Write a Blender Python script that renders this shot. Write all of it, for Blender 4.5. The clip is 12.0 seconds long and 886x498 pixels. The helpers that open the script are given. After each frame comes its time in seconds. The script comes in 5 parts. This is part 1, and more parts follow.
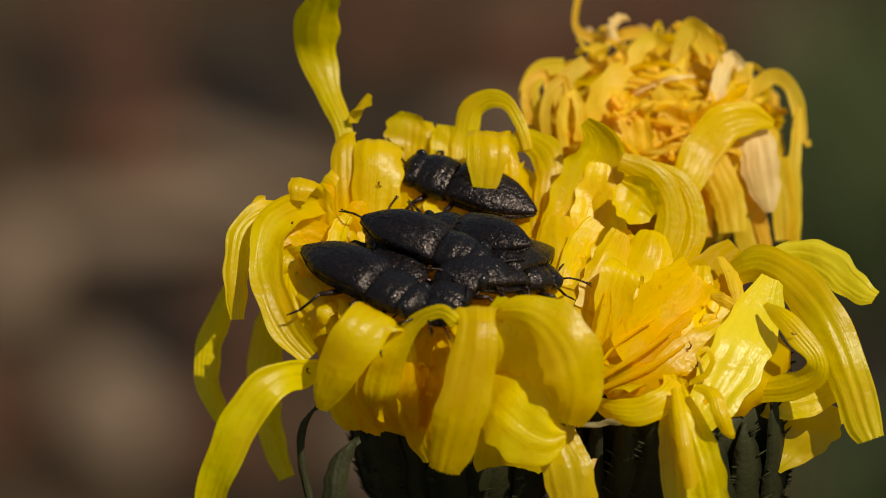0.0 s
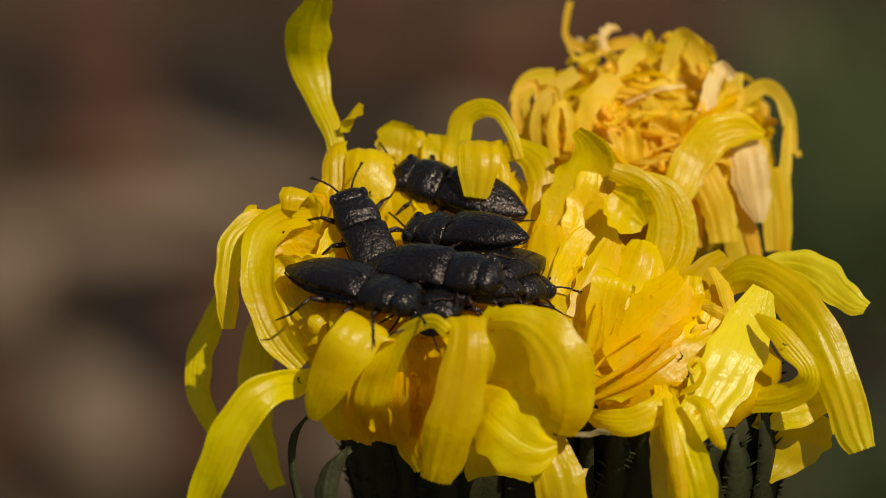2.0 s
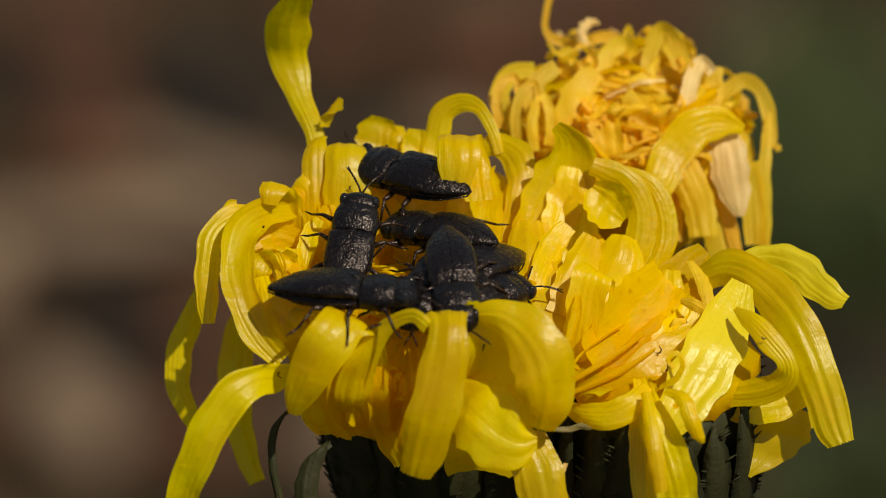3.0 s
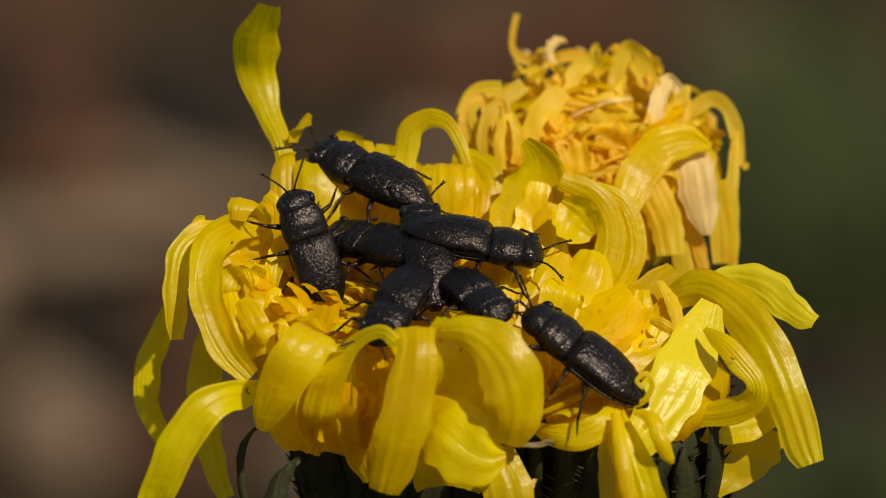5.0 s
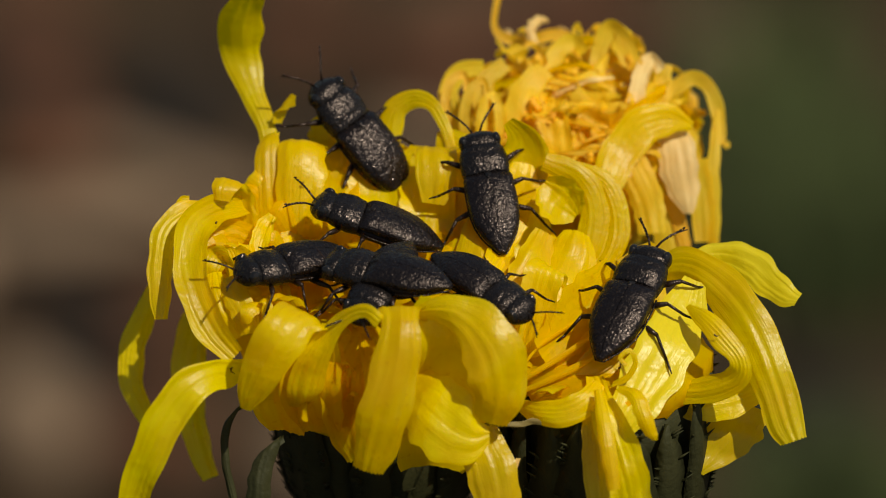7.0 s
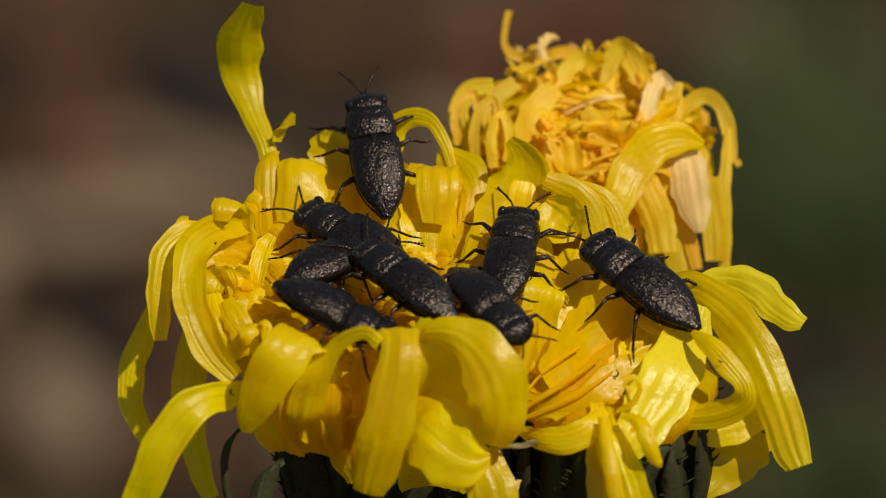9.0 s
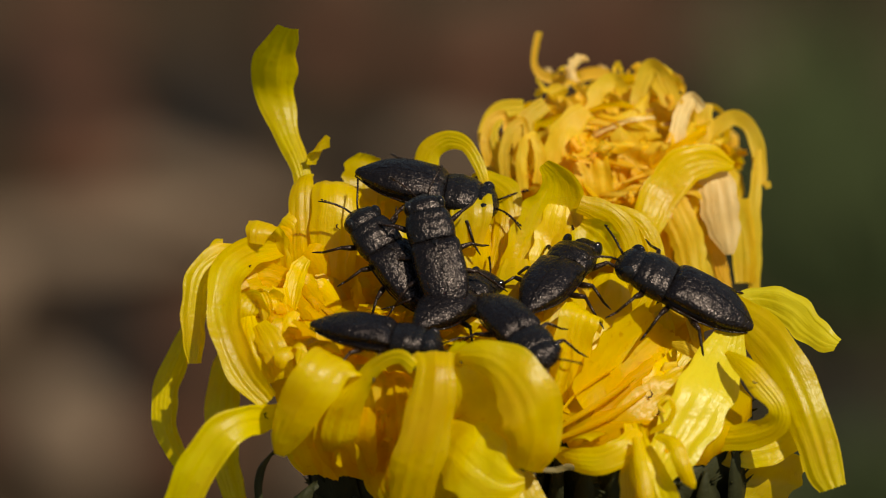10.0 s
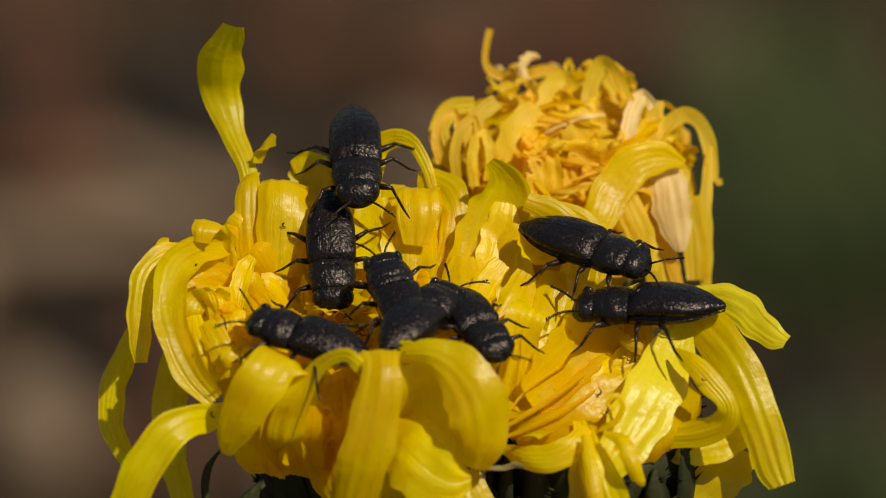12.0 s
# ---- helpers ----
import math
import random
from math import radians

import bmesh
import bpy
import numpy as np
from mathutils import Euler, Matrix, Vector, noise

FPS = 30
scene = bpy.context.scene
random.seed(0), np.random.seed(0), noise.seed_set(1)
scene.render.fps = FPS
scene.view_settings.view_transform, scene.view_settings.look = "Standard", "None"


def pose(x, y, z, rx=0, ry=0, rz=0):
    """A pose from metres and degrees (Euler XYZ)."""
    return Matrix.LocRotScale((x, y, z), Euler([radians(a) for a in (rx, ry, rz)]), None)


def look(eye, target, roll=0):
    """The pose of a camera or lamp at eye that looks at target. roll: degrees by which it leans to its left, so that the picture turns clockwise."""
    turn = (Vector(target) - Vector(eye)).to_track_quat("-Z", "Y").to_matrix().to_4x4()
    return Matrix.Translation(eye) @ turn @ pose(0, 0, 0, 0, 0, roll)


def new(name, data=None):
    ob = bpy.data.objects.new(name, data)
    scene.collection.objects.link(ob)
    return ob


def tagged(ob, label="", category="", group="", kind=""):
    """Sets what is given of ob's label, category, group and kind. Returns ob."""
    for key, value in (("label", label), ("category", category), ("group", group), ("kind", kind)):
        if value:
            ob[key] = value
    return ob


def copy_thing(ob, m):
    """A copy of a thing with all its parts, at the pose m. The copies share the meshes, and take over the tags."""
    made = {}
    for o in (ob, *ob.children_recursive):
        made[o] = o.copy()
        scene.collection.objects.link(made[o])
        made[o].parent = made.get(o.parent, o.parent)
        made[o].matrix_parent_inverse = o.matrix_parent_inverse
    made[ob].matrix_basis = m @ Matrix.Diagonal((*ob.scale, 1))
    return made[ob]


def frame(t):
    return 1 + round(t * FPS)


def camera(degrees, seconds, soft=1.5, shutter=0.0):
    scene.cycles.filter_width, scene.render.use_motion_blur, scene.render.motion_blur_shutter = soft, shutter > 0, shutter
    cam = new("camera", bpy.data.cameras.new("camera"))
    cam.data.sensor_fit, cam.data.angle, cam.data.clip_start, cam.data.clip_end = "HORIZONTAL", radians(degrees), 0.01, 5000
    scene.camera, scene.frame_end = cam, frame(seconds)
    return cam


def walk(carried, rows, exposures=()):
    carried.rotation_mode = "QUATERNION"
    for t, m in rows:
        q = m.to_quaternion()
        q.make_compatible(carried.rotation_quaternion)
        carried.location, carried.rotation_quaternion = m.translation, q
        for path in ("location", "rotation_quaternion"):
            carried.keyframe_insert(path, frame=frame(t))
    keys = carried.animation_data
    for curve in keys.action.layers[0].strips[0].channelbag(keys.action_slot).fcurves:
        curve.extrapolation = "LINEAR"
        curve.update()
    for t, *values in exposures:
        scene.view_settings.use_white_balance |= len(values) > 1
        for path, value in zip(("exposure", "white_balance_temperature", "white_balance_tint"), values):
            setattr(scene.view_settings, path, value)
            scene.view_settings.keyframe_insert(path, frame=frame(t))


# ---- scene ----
MM = 0.001
HEIGHT = 300.0            # the flower heads stand this high over the soil, in millimetres
DIP = radians(30)         # the camera looks down by this much
FOCUS = 0.5

# ---- camera: a long lens with a shallow depth of field, held in one spot; it wanders a little about its aim ----
cam = camera(4.727, 12.0, soft=0.95)
EYE = (0.0, -FOCUS * math.cos(DIP), HEIGHT * MM + FOCUS * math.sin(DIP))
stand = look(EYE, (0.0, 0.0, HEIGHT * MM))
# seconds, and the turn to the left and upwards in degrees
WANDER = [(0, 0.314, -0.099), (0.5, 0.301, -0.093), (1, 0.277, -0.078), (1.5, 0.262, -0.072), (2, 0.223, -0.057), (2.5, 0.232, -0.054), (3, 0.102, -0.081), (3.2, 0.078, -0.081), (4.0, 0.036, -0.06), (4.8, 0.006, -0.03), (5, 0.0, -0.021), (5.5, 0.0, 0.0), (6, 0.03, 0.006), (6.5, -0.024, -0.03), (7, -0.09, -0.063), (7.2, -0.102, -0.066), (8.0, -0.09, -0.066), (8.8, -0.066, -0.06), (9, 0.021, -0.099), (9.5, 0.015, -0.099), (10, 0.081, 0.0), (10.5, 0.102, -0.015), (11, 0.021, -0.024), (11.5, -0.048, -0.03), (12, -0.078, -0.027)]
walk(cam, [(t, stand @ pose(0, 0, 0, up, left)) for t, left, up in WANDER], exposures=[(0.0, -0.07, 7100, 1), (12.0, -0.07, 7100, 1)])
cam.data.dof.use_dof = True
cam.data.dof.focus_distance = 0.499
cam.data.dof.aperture_fstop = 44.0

# ---- light ----
SUN = Vector((0.44, -0.32, 0.84)).normalized()
world = bpy.data.worlds.new("sky")
scene.world = world
world.use_nodes = True
sky = world.node_tree.nodes.new("ShaderNodeTexSky")
sky.sky_type = "NISHITA"
sky.sun_disc = False
sky.sun_elevation = math.asin(SUN.z)
sky.sun_rotation = math.atan2(SUN.x, SUN.y)
background = world.node_tree.nodes["Background"]
background.inputs["Strength"].default_value = 0.085
world.node_tree.links.new(sky.outputs[0], background.inputs["Color"])
sun = new("sun", bpy.data.lights.new("sun", "SUN"))
sun.data.energy = 4.85
sun.data.angle = radians(0.53)
sun.data.color = (1.0, 0.95, 0.86)
sun.matrix_world = look(SUN * 5, (0, 0, 0))


# ---- materials ----
def material(name):
    m = bpy.data.materials.new(name)
    m.use_nodes = True
    t = m.node_tree
    return m, t, t.nodes["Principled BSDF"]


def node(t, kind, ins=(), operation="", bands=""):
    n = t.nodes.new("ShaderNode" + kind)
    if operation:
        n.operation = operation
    if bands:
        n.bands_direction = bands
    for k, v in dict(ins).items():
        if isinstance(v, bpy.types.NodeSocket):
            t.links.new(v, n.inputs[k])
        else:
            n.inputs[k].default_value = v
    return n


def ramp(t, fac, stops):
    n = t.nodes.new("ShaderNodeValToRGB")
    el = n.color_ramp.elements
    while len(el) < len(stops):
        el.new(0.5)
    for e, (p, c) in zip(el, stops):
        e.position, e.color = p, (*c, 1)
    t.links.new(fac, n.inputs[0])
    return n.outputs[0]


def mixed(t, fac, a, b, how="MIX"):
    n = t.nodes.new("ShaderNodeMix")
    n.data_type, n.blend_type = "RGBA", how
    for sock, v in ((n.inputs[0], fac), (n.inputs[6], a), (n.inputs[7], b)):
        if isinstance(v, bpy.types.NodeSocket):
            t.links.new(v, sock)
        else:
            sock.default_value = v if not isinstance(v, tuple) else (*v, 1)
    return n.outputs[2]


def petal_material(name, light, deep, stain, see=0.57, rough=0.32, wrinkle=0.8, gloss=0.45):
    """A thin ray floret: veins along its length, patchy tone, light shining through."""
    m, t, b = material(name)
    uv = node(t, "UVMap").outputs[0]
    geo = node(t, "TexCoord").outputs["Object"]
    rnd = node(t, "ObjectInfo").outputs["Random"]
    veins = node(t, "TexWave", {"Vector": uv, "Scale": 1.9, "Distortion": 0.8, "Detail": 2.0, "Detail Scale": 0.6}, bands="X")
    stretch = node(t, "Mapping", {"Vector": uv, "Scale": (26.0, 2.2, 1.0)}).outputs[0]
    fibre = node(t, "TexNoise", {"Vector": stretch, "Scale": 1.0, "Detail": 4.0, "Roughness": 0.6})
    patch = node(t, "TexNoise", {"Vector": geo, "Scale": 420.0, "Detail": 3.0})
    fleck = node(t, "TexNoise", {"Vector": geo, "Scale": 2600.0, "Detail": 3.0})
    tone = mixed(t, ramp(t, patch.outputs[0], [(0.35, (0, 0, 0)), (0.68, (1, 1, 1))]), light, deep)
    tone = mixed(t, 0.2, tone, mixed(t, fibre.outputs[0], deep, light))
    tone = mixed(t, ramp(t, veins.outputs["Fac"], [(0.0, (0.2, 0.2, 0.2)), (0.4, (0, 0, 0))]), tone, deep)
    tone = mixed(t, ramp(t, fleck.outputs[0], [(0.62, (0, 0, 0)), (0.8, (0.5, 0.5, 0.5))]), tone, stain)
    hue = node(t, "HueSaturation", {"Color": tone})
    t.links.new(node(t, "MapRange", {"Value": rnd, "To Min": 0.4955, "To Max": 0.507}).outputs[0], hue.inputs["Hue"])
    t.links.new(node(t, "MapRange", {"Value": rnd, "To Min": 0.88, "To Max": 1.08}).outputs[0], hue.inputs["Value"])
    col = hue.outputs[0]
    t.links.new(col, b.inputs["Base Color"])
    b.inputs["Roughness"].default_value = rough
    b.inputs["Specular IOR Level"].default_value = gloss
    bump1 = node(t, "Bump", {"Height": veins.outputs["Fac"], "Strength": 0.15, "Distance": 0.00005})
    bump2 = node(t, "Bump", {"Height": fibre.outputs[0], "Strength": 0.32, "Distance": 0.00007, "Normal": bump1.outputs[0]})
    bump3 = node(t, "Bump", {"Height": fleck.outputs[0], "Strength": wrinkle, "Distance": 0.00006, "Normal": bump2.outputs[0]})
    t.links.new(bump3.outputs[0], b.inputs["Normal"])
    through_tone = node(t, "HueSaturation", {"Color": col, "Hue": 0.498, "Saturation": 1.0, "Value": 1.15})
    tr = node(t, "BsdfTranslucent", {"Color": through_tone.outputs[0], "Normal": bump2.outputs[0]})
    mix = node(t, "MixShader", {0: see, 1: b.outputs[0], 2: tr.outputs[0]})
    t.links.new(mix.outputs[0], t.nodes["Material Output"].inputs[0])
    return m


FRESH = petal_material("yellow petal", (0.83, 0.64, 0.003), (0.77, 0.495, 0.002), (0.62, 0.34, 0.004))
PALE = petal_material("pale yellow petal", (0.75, 0.59, 0.025), (0.70, 0.52, 0.01), (0.66, 0.46, 0.02), see=0.45)
DEEP = petal_material("orange yellow floret", (0.83, 0.60, 0.002), (0.79, 0.49, 0.001), (0.55, 0.20, 0.002), rough=0.42, gloss=0.12, see=0.68)
DRY = petal_material("withered petal", (0.83, 0.605, 0.03), (0.81, 0.49, 0.012), (0.62, 0.26, 0.01), see=0.55, rough=0.5, wrinkle=0.5)
BROWNED = petal_material("browned withered petal", (0.86, 0.52, 0.03), (0.80, 0.40, 0.015), (0.45, 0.17, 0.01), see=0.5, rough=0.5, wrinkle=0.6)
STRAW = petal_material("bleached withered petal", (0.76, 0.56, 0.24), (0.72, 0.45, 0.13), (0.55, 0.31, 0.08), see=0.35, rough=0.55, wrinkle=0.5)


def green_material(name, a, b_, rough=0.6, gloss=0.25):
    m, t, b = material(name)
    geo = node(t, "TexCoord").outputs["Object"]
    n1 = node(t, "TexNoise", {"Vector": geo, "Scale": 500.0, "Detail": 4.0})
    n2 = node(t, "TexNoise", {"Vector": geo, "Scale": 4000.0, "Detail": 2.0})
    t.links.new(mixed(t, n1.outputs[0], a, b_), b.inputs["Base Color"])
    b.inputs["Roughness"].default_value = rough
    b.inputs["Specular IOR Level"].default_value = gloss
    t.links.new(node(t, "Bump", {"Height": n2.outputs[0], "Strength": 0.5, "Distance": 0.0001}).outputs[0], b.inputs["Normal"])
    return m


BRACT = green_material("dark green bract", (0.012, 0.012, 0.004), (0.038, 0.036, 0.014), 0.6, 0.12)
FRASS = green_material("dark brown dried anther", (0.03, 0.012, 0.004), (0.08, 0.03, 0.01))
EDGE = green_material("papery bract edge", (0.17, 0.12, 0.035), (0.09, 0.065, 0.02))
STEM = green_material("downy stem", (0.05, 0.075, 0.03), (0.10, 0.12, 0.06))


def beetle_material(name, a, b_, rough, grain=15000.0, depth=0.000024):
    """Black cuticle with fine punctures and a faint bronze sheen."""
    m, t, b = material(name)
    geo = node(t, "TexCoord").outputs["Object"]
    pits = node(t, "TexNoise", {"Vector": geo, "Scale": grain, "Detail": 1.0, "Roughness": 0.5})
    lumps = node(t, "TexNoise", {"Vector": geo, "Scale": 3000.0, "Detail": 1.0})
    cloud = node(t, "TexNoise", {"Vector": geo, "Scale": 900.0, "Detail": 4.0})
    dust = node(t, "TexNoise", {"Vector": geo, "Scale": 5200.0, "Detail": 3.0})
    t.links.new(mixed(t, cloud.outputs[0], a, b_), b.inputs["Base Color"])
    b.inputs["Metallic"].default_value = 0.0
    b.inputs["Specular IOR Level"].default_value = 0.32
    b.inputs["Specular Tint"].default_value = (1.0, 0.78, 0.72, 1)
    t.links.new(node(t, "MapRange", {"Value": dust.outputs[0], "From Min": 0.35, "From Max": 0.65, "To Min": rough - 0.1, "To Max": rough + 0.1}).outputs[0], b.inputs["Roughness"])
    small = node(t, "Math", {0: dust.outputs[0], 1: 0.45}, operation="MULTIPLY")
    h = node(t, "Math", {0: pits.outputs[0], 1: small.outputs[0]}, operation="ADD")
    long = node(t, "TexNoise", {"Vector": node(t, "Mapping", {"Vector": geo, "Scale": (9000.0, 2200.0, 9000.0)}).outputs[0], "Scale": 1.0, "Detail": 2.0})
    h = node(t, "Math", {0: h.outputs[0], 1: long.outputs[0]}, operation="ADD")
    rolling = node(t, "Bump", {"Height": lumps.outputs[0], "Strength": 0.55, "Distance": 0.0001})
    t.links.new(node(t, "Bump", {"Height": h.outputs[0], "Strength": 1.0, "Distance": depth, "Normal": rolling.outputs[0]}).outputs[0], b.inputs["Normal"])
    return m


SHELL = beetle_material("black punctured wing case", (0.003, 0.002, 0.002), (0.007, 0.005, 0.005), 0.28, 10500.0, 0.000036)
HORN = beetle_material("black pronotum", (0.003, 0.003, 0.003), (0.008, 0.006, 0.006), 0.27, 10000.0, 0.000036)
LIMB = beetle_material("black leg", (0.008, 0.005, 0.004), (0.020, 0.009, 0.005), 0.3)
EYE_BLACK = beetle_material("glossy compound eye", (0.006, 0.006, 0.007), (0.010, 0.010, 0.011), 0.13, 30000.0, 0.000004)


def soil_material():
    m, t, b = material("stony reddish soil")
    geo = node(t, "TexCoord").outputs["Object"]
    n1 = node(t, "TexNoise", {"Vector": geo, "Scale": 42.0, "Detail": 5.0, "Roughness": 0.55})
    n2 = node(t, "TexNoise", {"Vector": geo, "Scale": 400.0, "Detail": 6.0})
    n3 = node(t, "TexNoise", {"Vector": geo, "Scale": 18.0, "Detail": 2.0})
    col = ramp(t, n1.outputs[0], [(0.34, (0.010, 0.006, 0.004)), (0.47, (0.032, 0.020, 0.011)), (0.56, (0.050, 0.031, 0.018)), (0.68, (0.085, 0.055, 0.035))])
    col = mixed(t, 0.3, col, mixed(t, n2.outputs[0], (0.015, 0.010, 0.007), (0.08, 0.05, 0.032)))
    col = mixed(t, ramp(t, n3.outputs[0], [(0.5, (0, 0, 0)), (0.7, (0.6, 0.6, 0.6))]), col, (0.055, 0.026, 0.015))
    t.links.new(col, b.inputs["Base Color"])
    b.inputs["Roughness"].default_value = 0.95
    b.inputs["Specular IOR Level"].default_value = 0.05
    t.links.new(node(t, "Bump", {"Height": n2.outputs[0], "Strength": 1.0, "Distance": 0.003}).outputs[0], b.inputs["Normal"])
    return m


SOIL = soil_material()


def stone_material(name, a, b_):
    m, t, b = material(name)
    geo = node(t, "TexCoord").outputs["Object"]
    n1 = node(t, "TexNoise", {"Vector": geo, "Scale": 90.0, "Detail": 6.0})
    n2 = node(t, "TexNoise", {"Vector": geo, "Scale": 900.0, "Detail": 4.0})
    t.links.new(mixed(t, n1.outputs[0], a, b_), b.inputs["Base Color"])
    b.inputs["Roughness"].default_value = 0.9
    b.inputs["Specular IOR Level"].default_value = 0.1
    t.links.new(node(t, "Bump", {"Height": n2.outputs[0], "Strength": 0.7, "Distance": 0.001}).outputs[0], b.inputs["Normal"])
    return m


STONE_TAN = stone_material("tan stone", (0.155, 0.098, 0.062), (0.22, 0.148, 0.100))
STONE_RED = stone_material("reddish stone", (0.080, 0.032, 0.018), (0.110, 0.046, 0.027))
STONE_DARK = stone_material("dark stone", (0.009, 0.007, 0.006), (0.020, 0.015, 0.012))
GRASS = green_material("olive grass blade", (0.046, 0.056, 0.018), (0.080, 0.096, 0.034), 0.85)


# ---- building helpers ----
def mesh_object(name, bm, mat, parent=None, label="", smooth=True):
    me = bpy.data.meshes.new(name)
    bm.normal_update()
    bm.to_mesh(me)
    bm.free()
    for p in me.polygons:
        p.use_smooth = smooth
    if mat:
        me.materials.append(mat)
    ob = new(name, me)
    if parent:
        ob.parent = parent
    if label:
        tagged(ob, label)
    return ob


def part(name, bm, mat, parent, label=""):
    return mesh_object(name, bm, mat, parent, label)


def spline(points, steps):
    """Catmull-Rom through rows of numbers: steps samples in each span."""
    p = np.array(points, float)
    p = np.vstack([2 * p[0] - p[1], p, 2 * p[-1] - p[-2]])
    out = []
    for i in range(1, len(p) - 2):
        a, b, c, d = p[i - 1:i + 3]
        for k in range(steps):
            s = k / steps
            out.append(0.5 * (2 * b + (c - a) * s + (2 * a - 5 * b + 4 * c - d) * s * s + (3 * b - a - 3 * c + d) * s ** 3))
    out.append(p[-2])
    return np.array(out)


def ribbon_mesh(stations, cup, seed, steps=7, across=21, ragged=0.05, wave=0.05, base=(0, 0, 0), fold=0.0, ribs=0.006):
    """A petal: a curved strip with ribs, an uneven edge, a toothed tip.
    stations: x, y, z, width (mm) and lay, the turn in degrees of its width in the plane that faces south and up."""
    rng = random.Random(seed)
    line = spline(stations, steps)
    n = len(line)
    c = line[:, :3]
    tan = np.gradient(c, axis=0)
    tan /= np.linalg.norm(tan, axis=1)[:, None] + 1e-9
    lay = np.radians(line[:, 4])
    wd = np.stack([np.cos(lay), np.sin(lay) * math.sin(DIP), np.sin(lay) * math.cos(DIP)], 1)
    wd -= tan * (wd * tan).sum(1)[:, None] * 0.6
    wd /= np.linalg.norm(wd, axis=1)[:, None] + 1e-9
    nor = np.cross(wd, tan)
    nor /= np.linalg.norm(nor, axis=1)[:, None] + 1e-9
    ph = [rng.uniform(0, 6.28) for _ in range(6)]
    bm = bmesh.new()
    uvl = bm.loops.layers.uv.new("UVMap")
    length = np.concatenate([[0], np.cumsum(np.linalg.norm(np.diff(c, axis=0), axis=1))])
    off = np.array(base, float)
    coords = {}
    top = []
    for i in range(n):
        row = []
        f = length[i] / max(length[-1], 1e-6)
        for j in range(across):
            s = 2 * j / (across - 1) - 1
            w = max(line[i, 3], 0.05) / 2
            edge = 1 + ragged * math.sin(9 * f * 3 + ph[0] + s) * abs(s) + 0.6 * ragged * math.sin(31 * f + ph[1] * s)
            p = c[i] + wd[i] * s * w * edge
            rib = ribs * (math.cos(s * math.pi * 3.4 + ph[1]) + 0.5 * math.cos(s * math.pi * 6.1 + ph[2] + 2 * f)) * min(1, w / 0.8)
            lift = cup * w * (s * s - 0.35) + rib + wave * w * math.sin(6.5 * f * 2 + ph[2] + 2 * s) + fold * w * abs(s)
            crease = noise.noise(Vector((p[0] * 0.5, p[1] * 0.5, p[2] * 0.5 + ph[3]))) * 0.2
            crease += noise.noise(Vector((s * 2.6 + ph[4], f * 1.6 + ph[5], 3.0))) * 0.09 + noise.noise(Vector((s * 6.0 + ph[5], f * 2.5, ph[4]))) * 0.05
            p = p + nor[i] * (lift + crease * min(1, w))
            if i == n - 1:
                p = p + tan[i] * 0.14 * (abs(math.sin((j + 0.5) * 1.9)) - 0.4) * min(1, w)
            row.append(bm.verts.new(Vector((p + off) * MM)))
            coords[row[-1]] = (s * 0.5 + 0.5, length[i] / 8.0)
        top.append(row)
    for i in range(n - 1):
        for j in range(across - 1):
            bm.faces.new((top[i][j], top[i][j + 1], top[i + 1][j + 1], top[i + 1][j]))
    for f in bm.faces:
        for lo in f.loops:
            lo[uvl].uv = coords[lo.vert]
    return bm


def tube_mesh(points, radii, sides=8, bm=None):
    """A tapered, bent rod through points, in millimetres."""
    bm = bm or bmesh.new()
    pts = [Vector(p) for p in points]
    rings = []
    for i, p in enumerate(pts):
        d = (pts[min(i + 1, len(pts) - 1)] - pts[max(i - 1, 0)]).normalized()
        u = d.orthogonal().normalized() if i == 0 else (u - d * u.dot(d)).normalized()
        v = d.cross(u)
        rings.append([bm.verts.new((p + (u * math.cos(a) + v * math.sin(a)) * radii[i]) * MM)
                      for a in [k * 2 * math.pi / sides for k in range(sides)]])
    for a, b in zip(rings, rings[1:]):
        for k in range(sides):
            bm.faces.new((a[k], a[(k + 1) % sides], b[(k + 1) % sides], b[k]))
    bm.faces.new(rings[0][::-1])
    bm.faces.new(rings[-1])
    return bm


# ---- the ground ----
def ground():
    bm = bmesh.new()
    n = 60
    rows = []
    for i in range(n + 1):
        row = []
        for j in range(n + 1):
            a, b = 2 * i / n - 1, 2 * j / n - 1
            x, y = 40 * a * abs(a) ** 4 + 0.25 * a, 0.5 + 40 * b * abs(b) ** 4 + 0.35 * b
            z = 0.006 * noise.noise(Vector((x * 14, y * 14, 0))) - 0.004
            row.append(bm.verts.new((x, y, z)))
        rows.append(row)
    for i in range(n):
        for j in range(n):
            bm.faces.new((rows[i][j], rows[i + 1][j], rows[i + 1][j + 1], rows[i][j + 1]))
    tagged(mesh_object("ground", bm, SOIL), "reddish brown stony soil, far out of focus", "ground", kind="structure")


def stone(x, y, sx, sy, sz, mat, label, seed):
    bm = bmesh.new()
    bmesh.ops.create_icosphere(bm, subdivisions=3, radius=1)
    for v in bm.verts:
        k = 1 + 0.28 * noise.noise(v.co * 1.3 + Vector((seed * 3.1, 0, 0))) + 0.08 * noise.noise(v.co * 4 + Vector((seed, 2, 0)))
        v.co = Vector((v.co.x * sx * k, v.co.y * sy * k, v.co.z * sz * k))
    ob = mesh_object("stone", bm, mat)
    ob.matrix_basis = pose(x, y, sz * 0.25, 0, 0, seed * 47 % 180)
    return tagged(ob, label, "stone", group="stones on the soil")


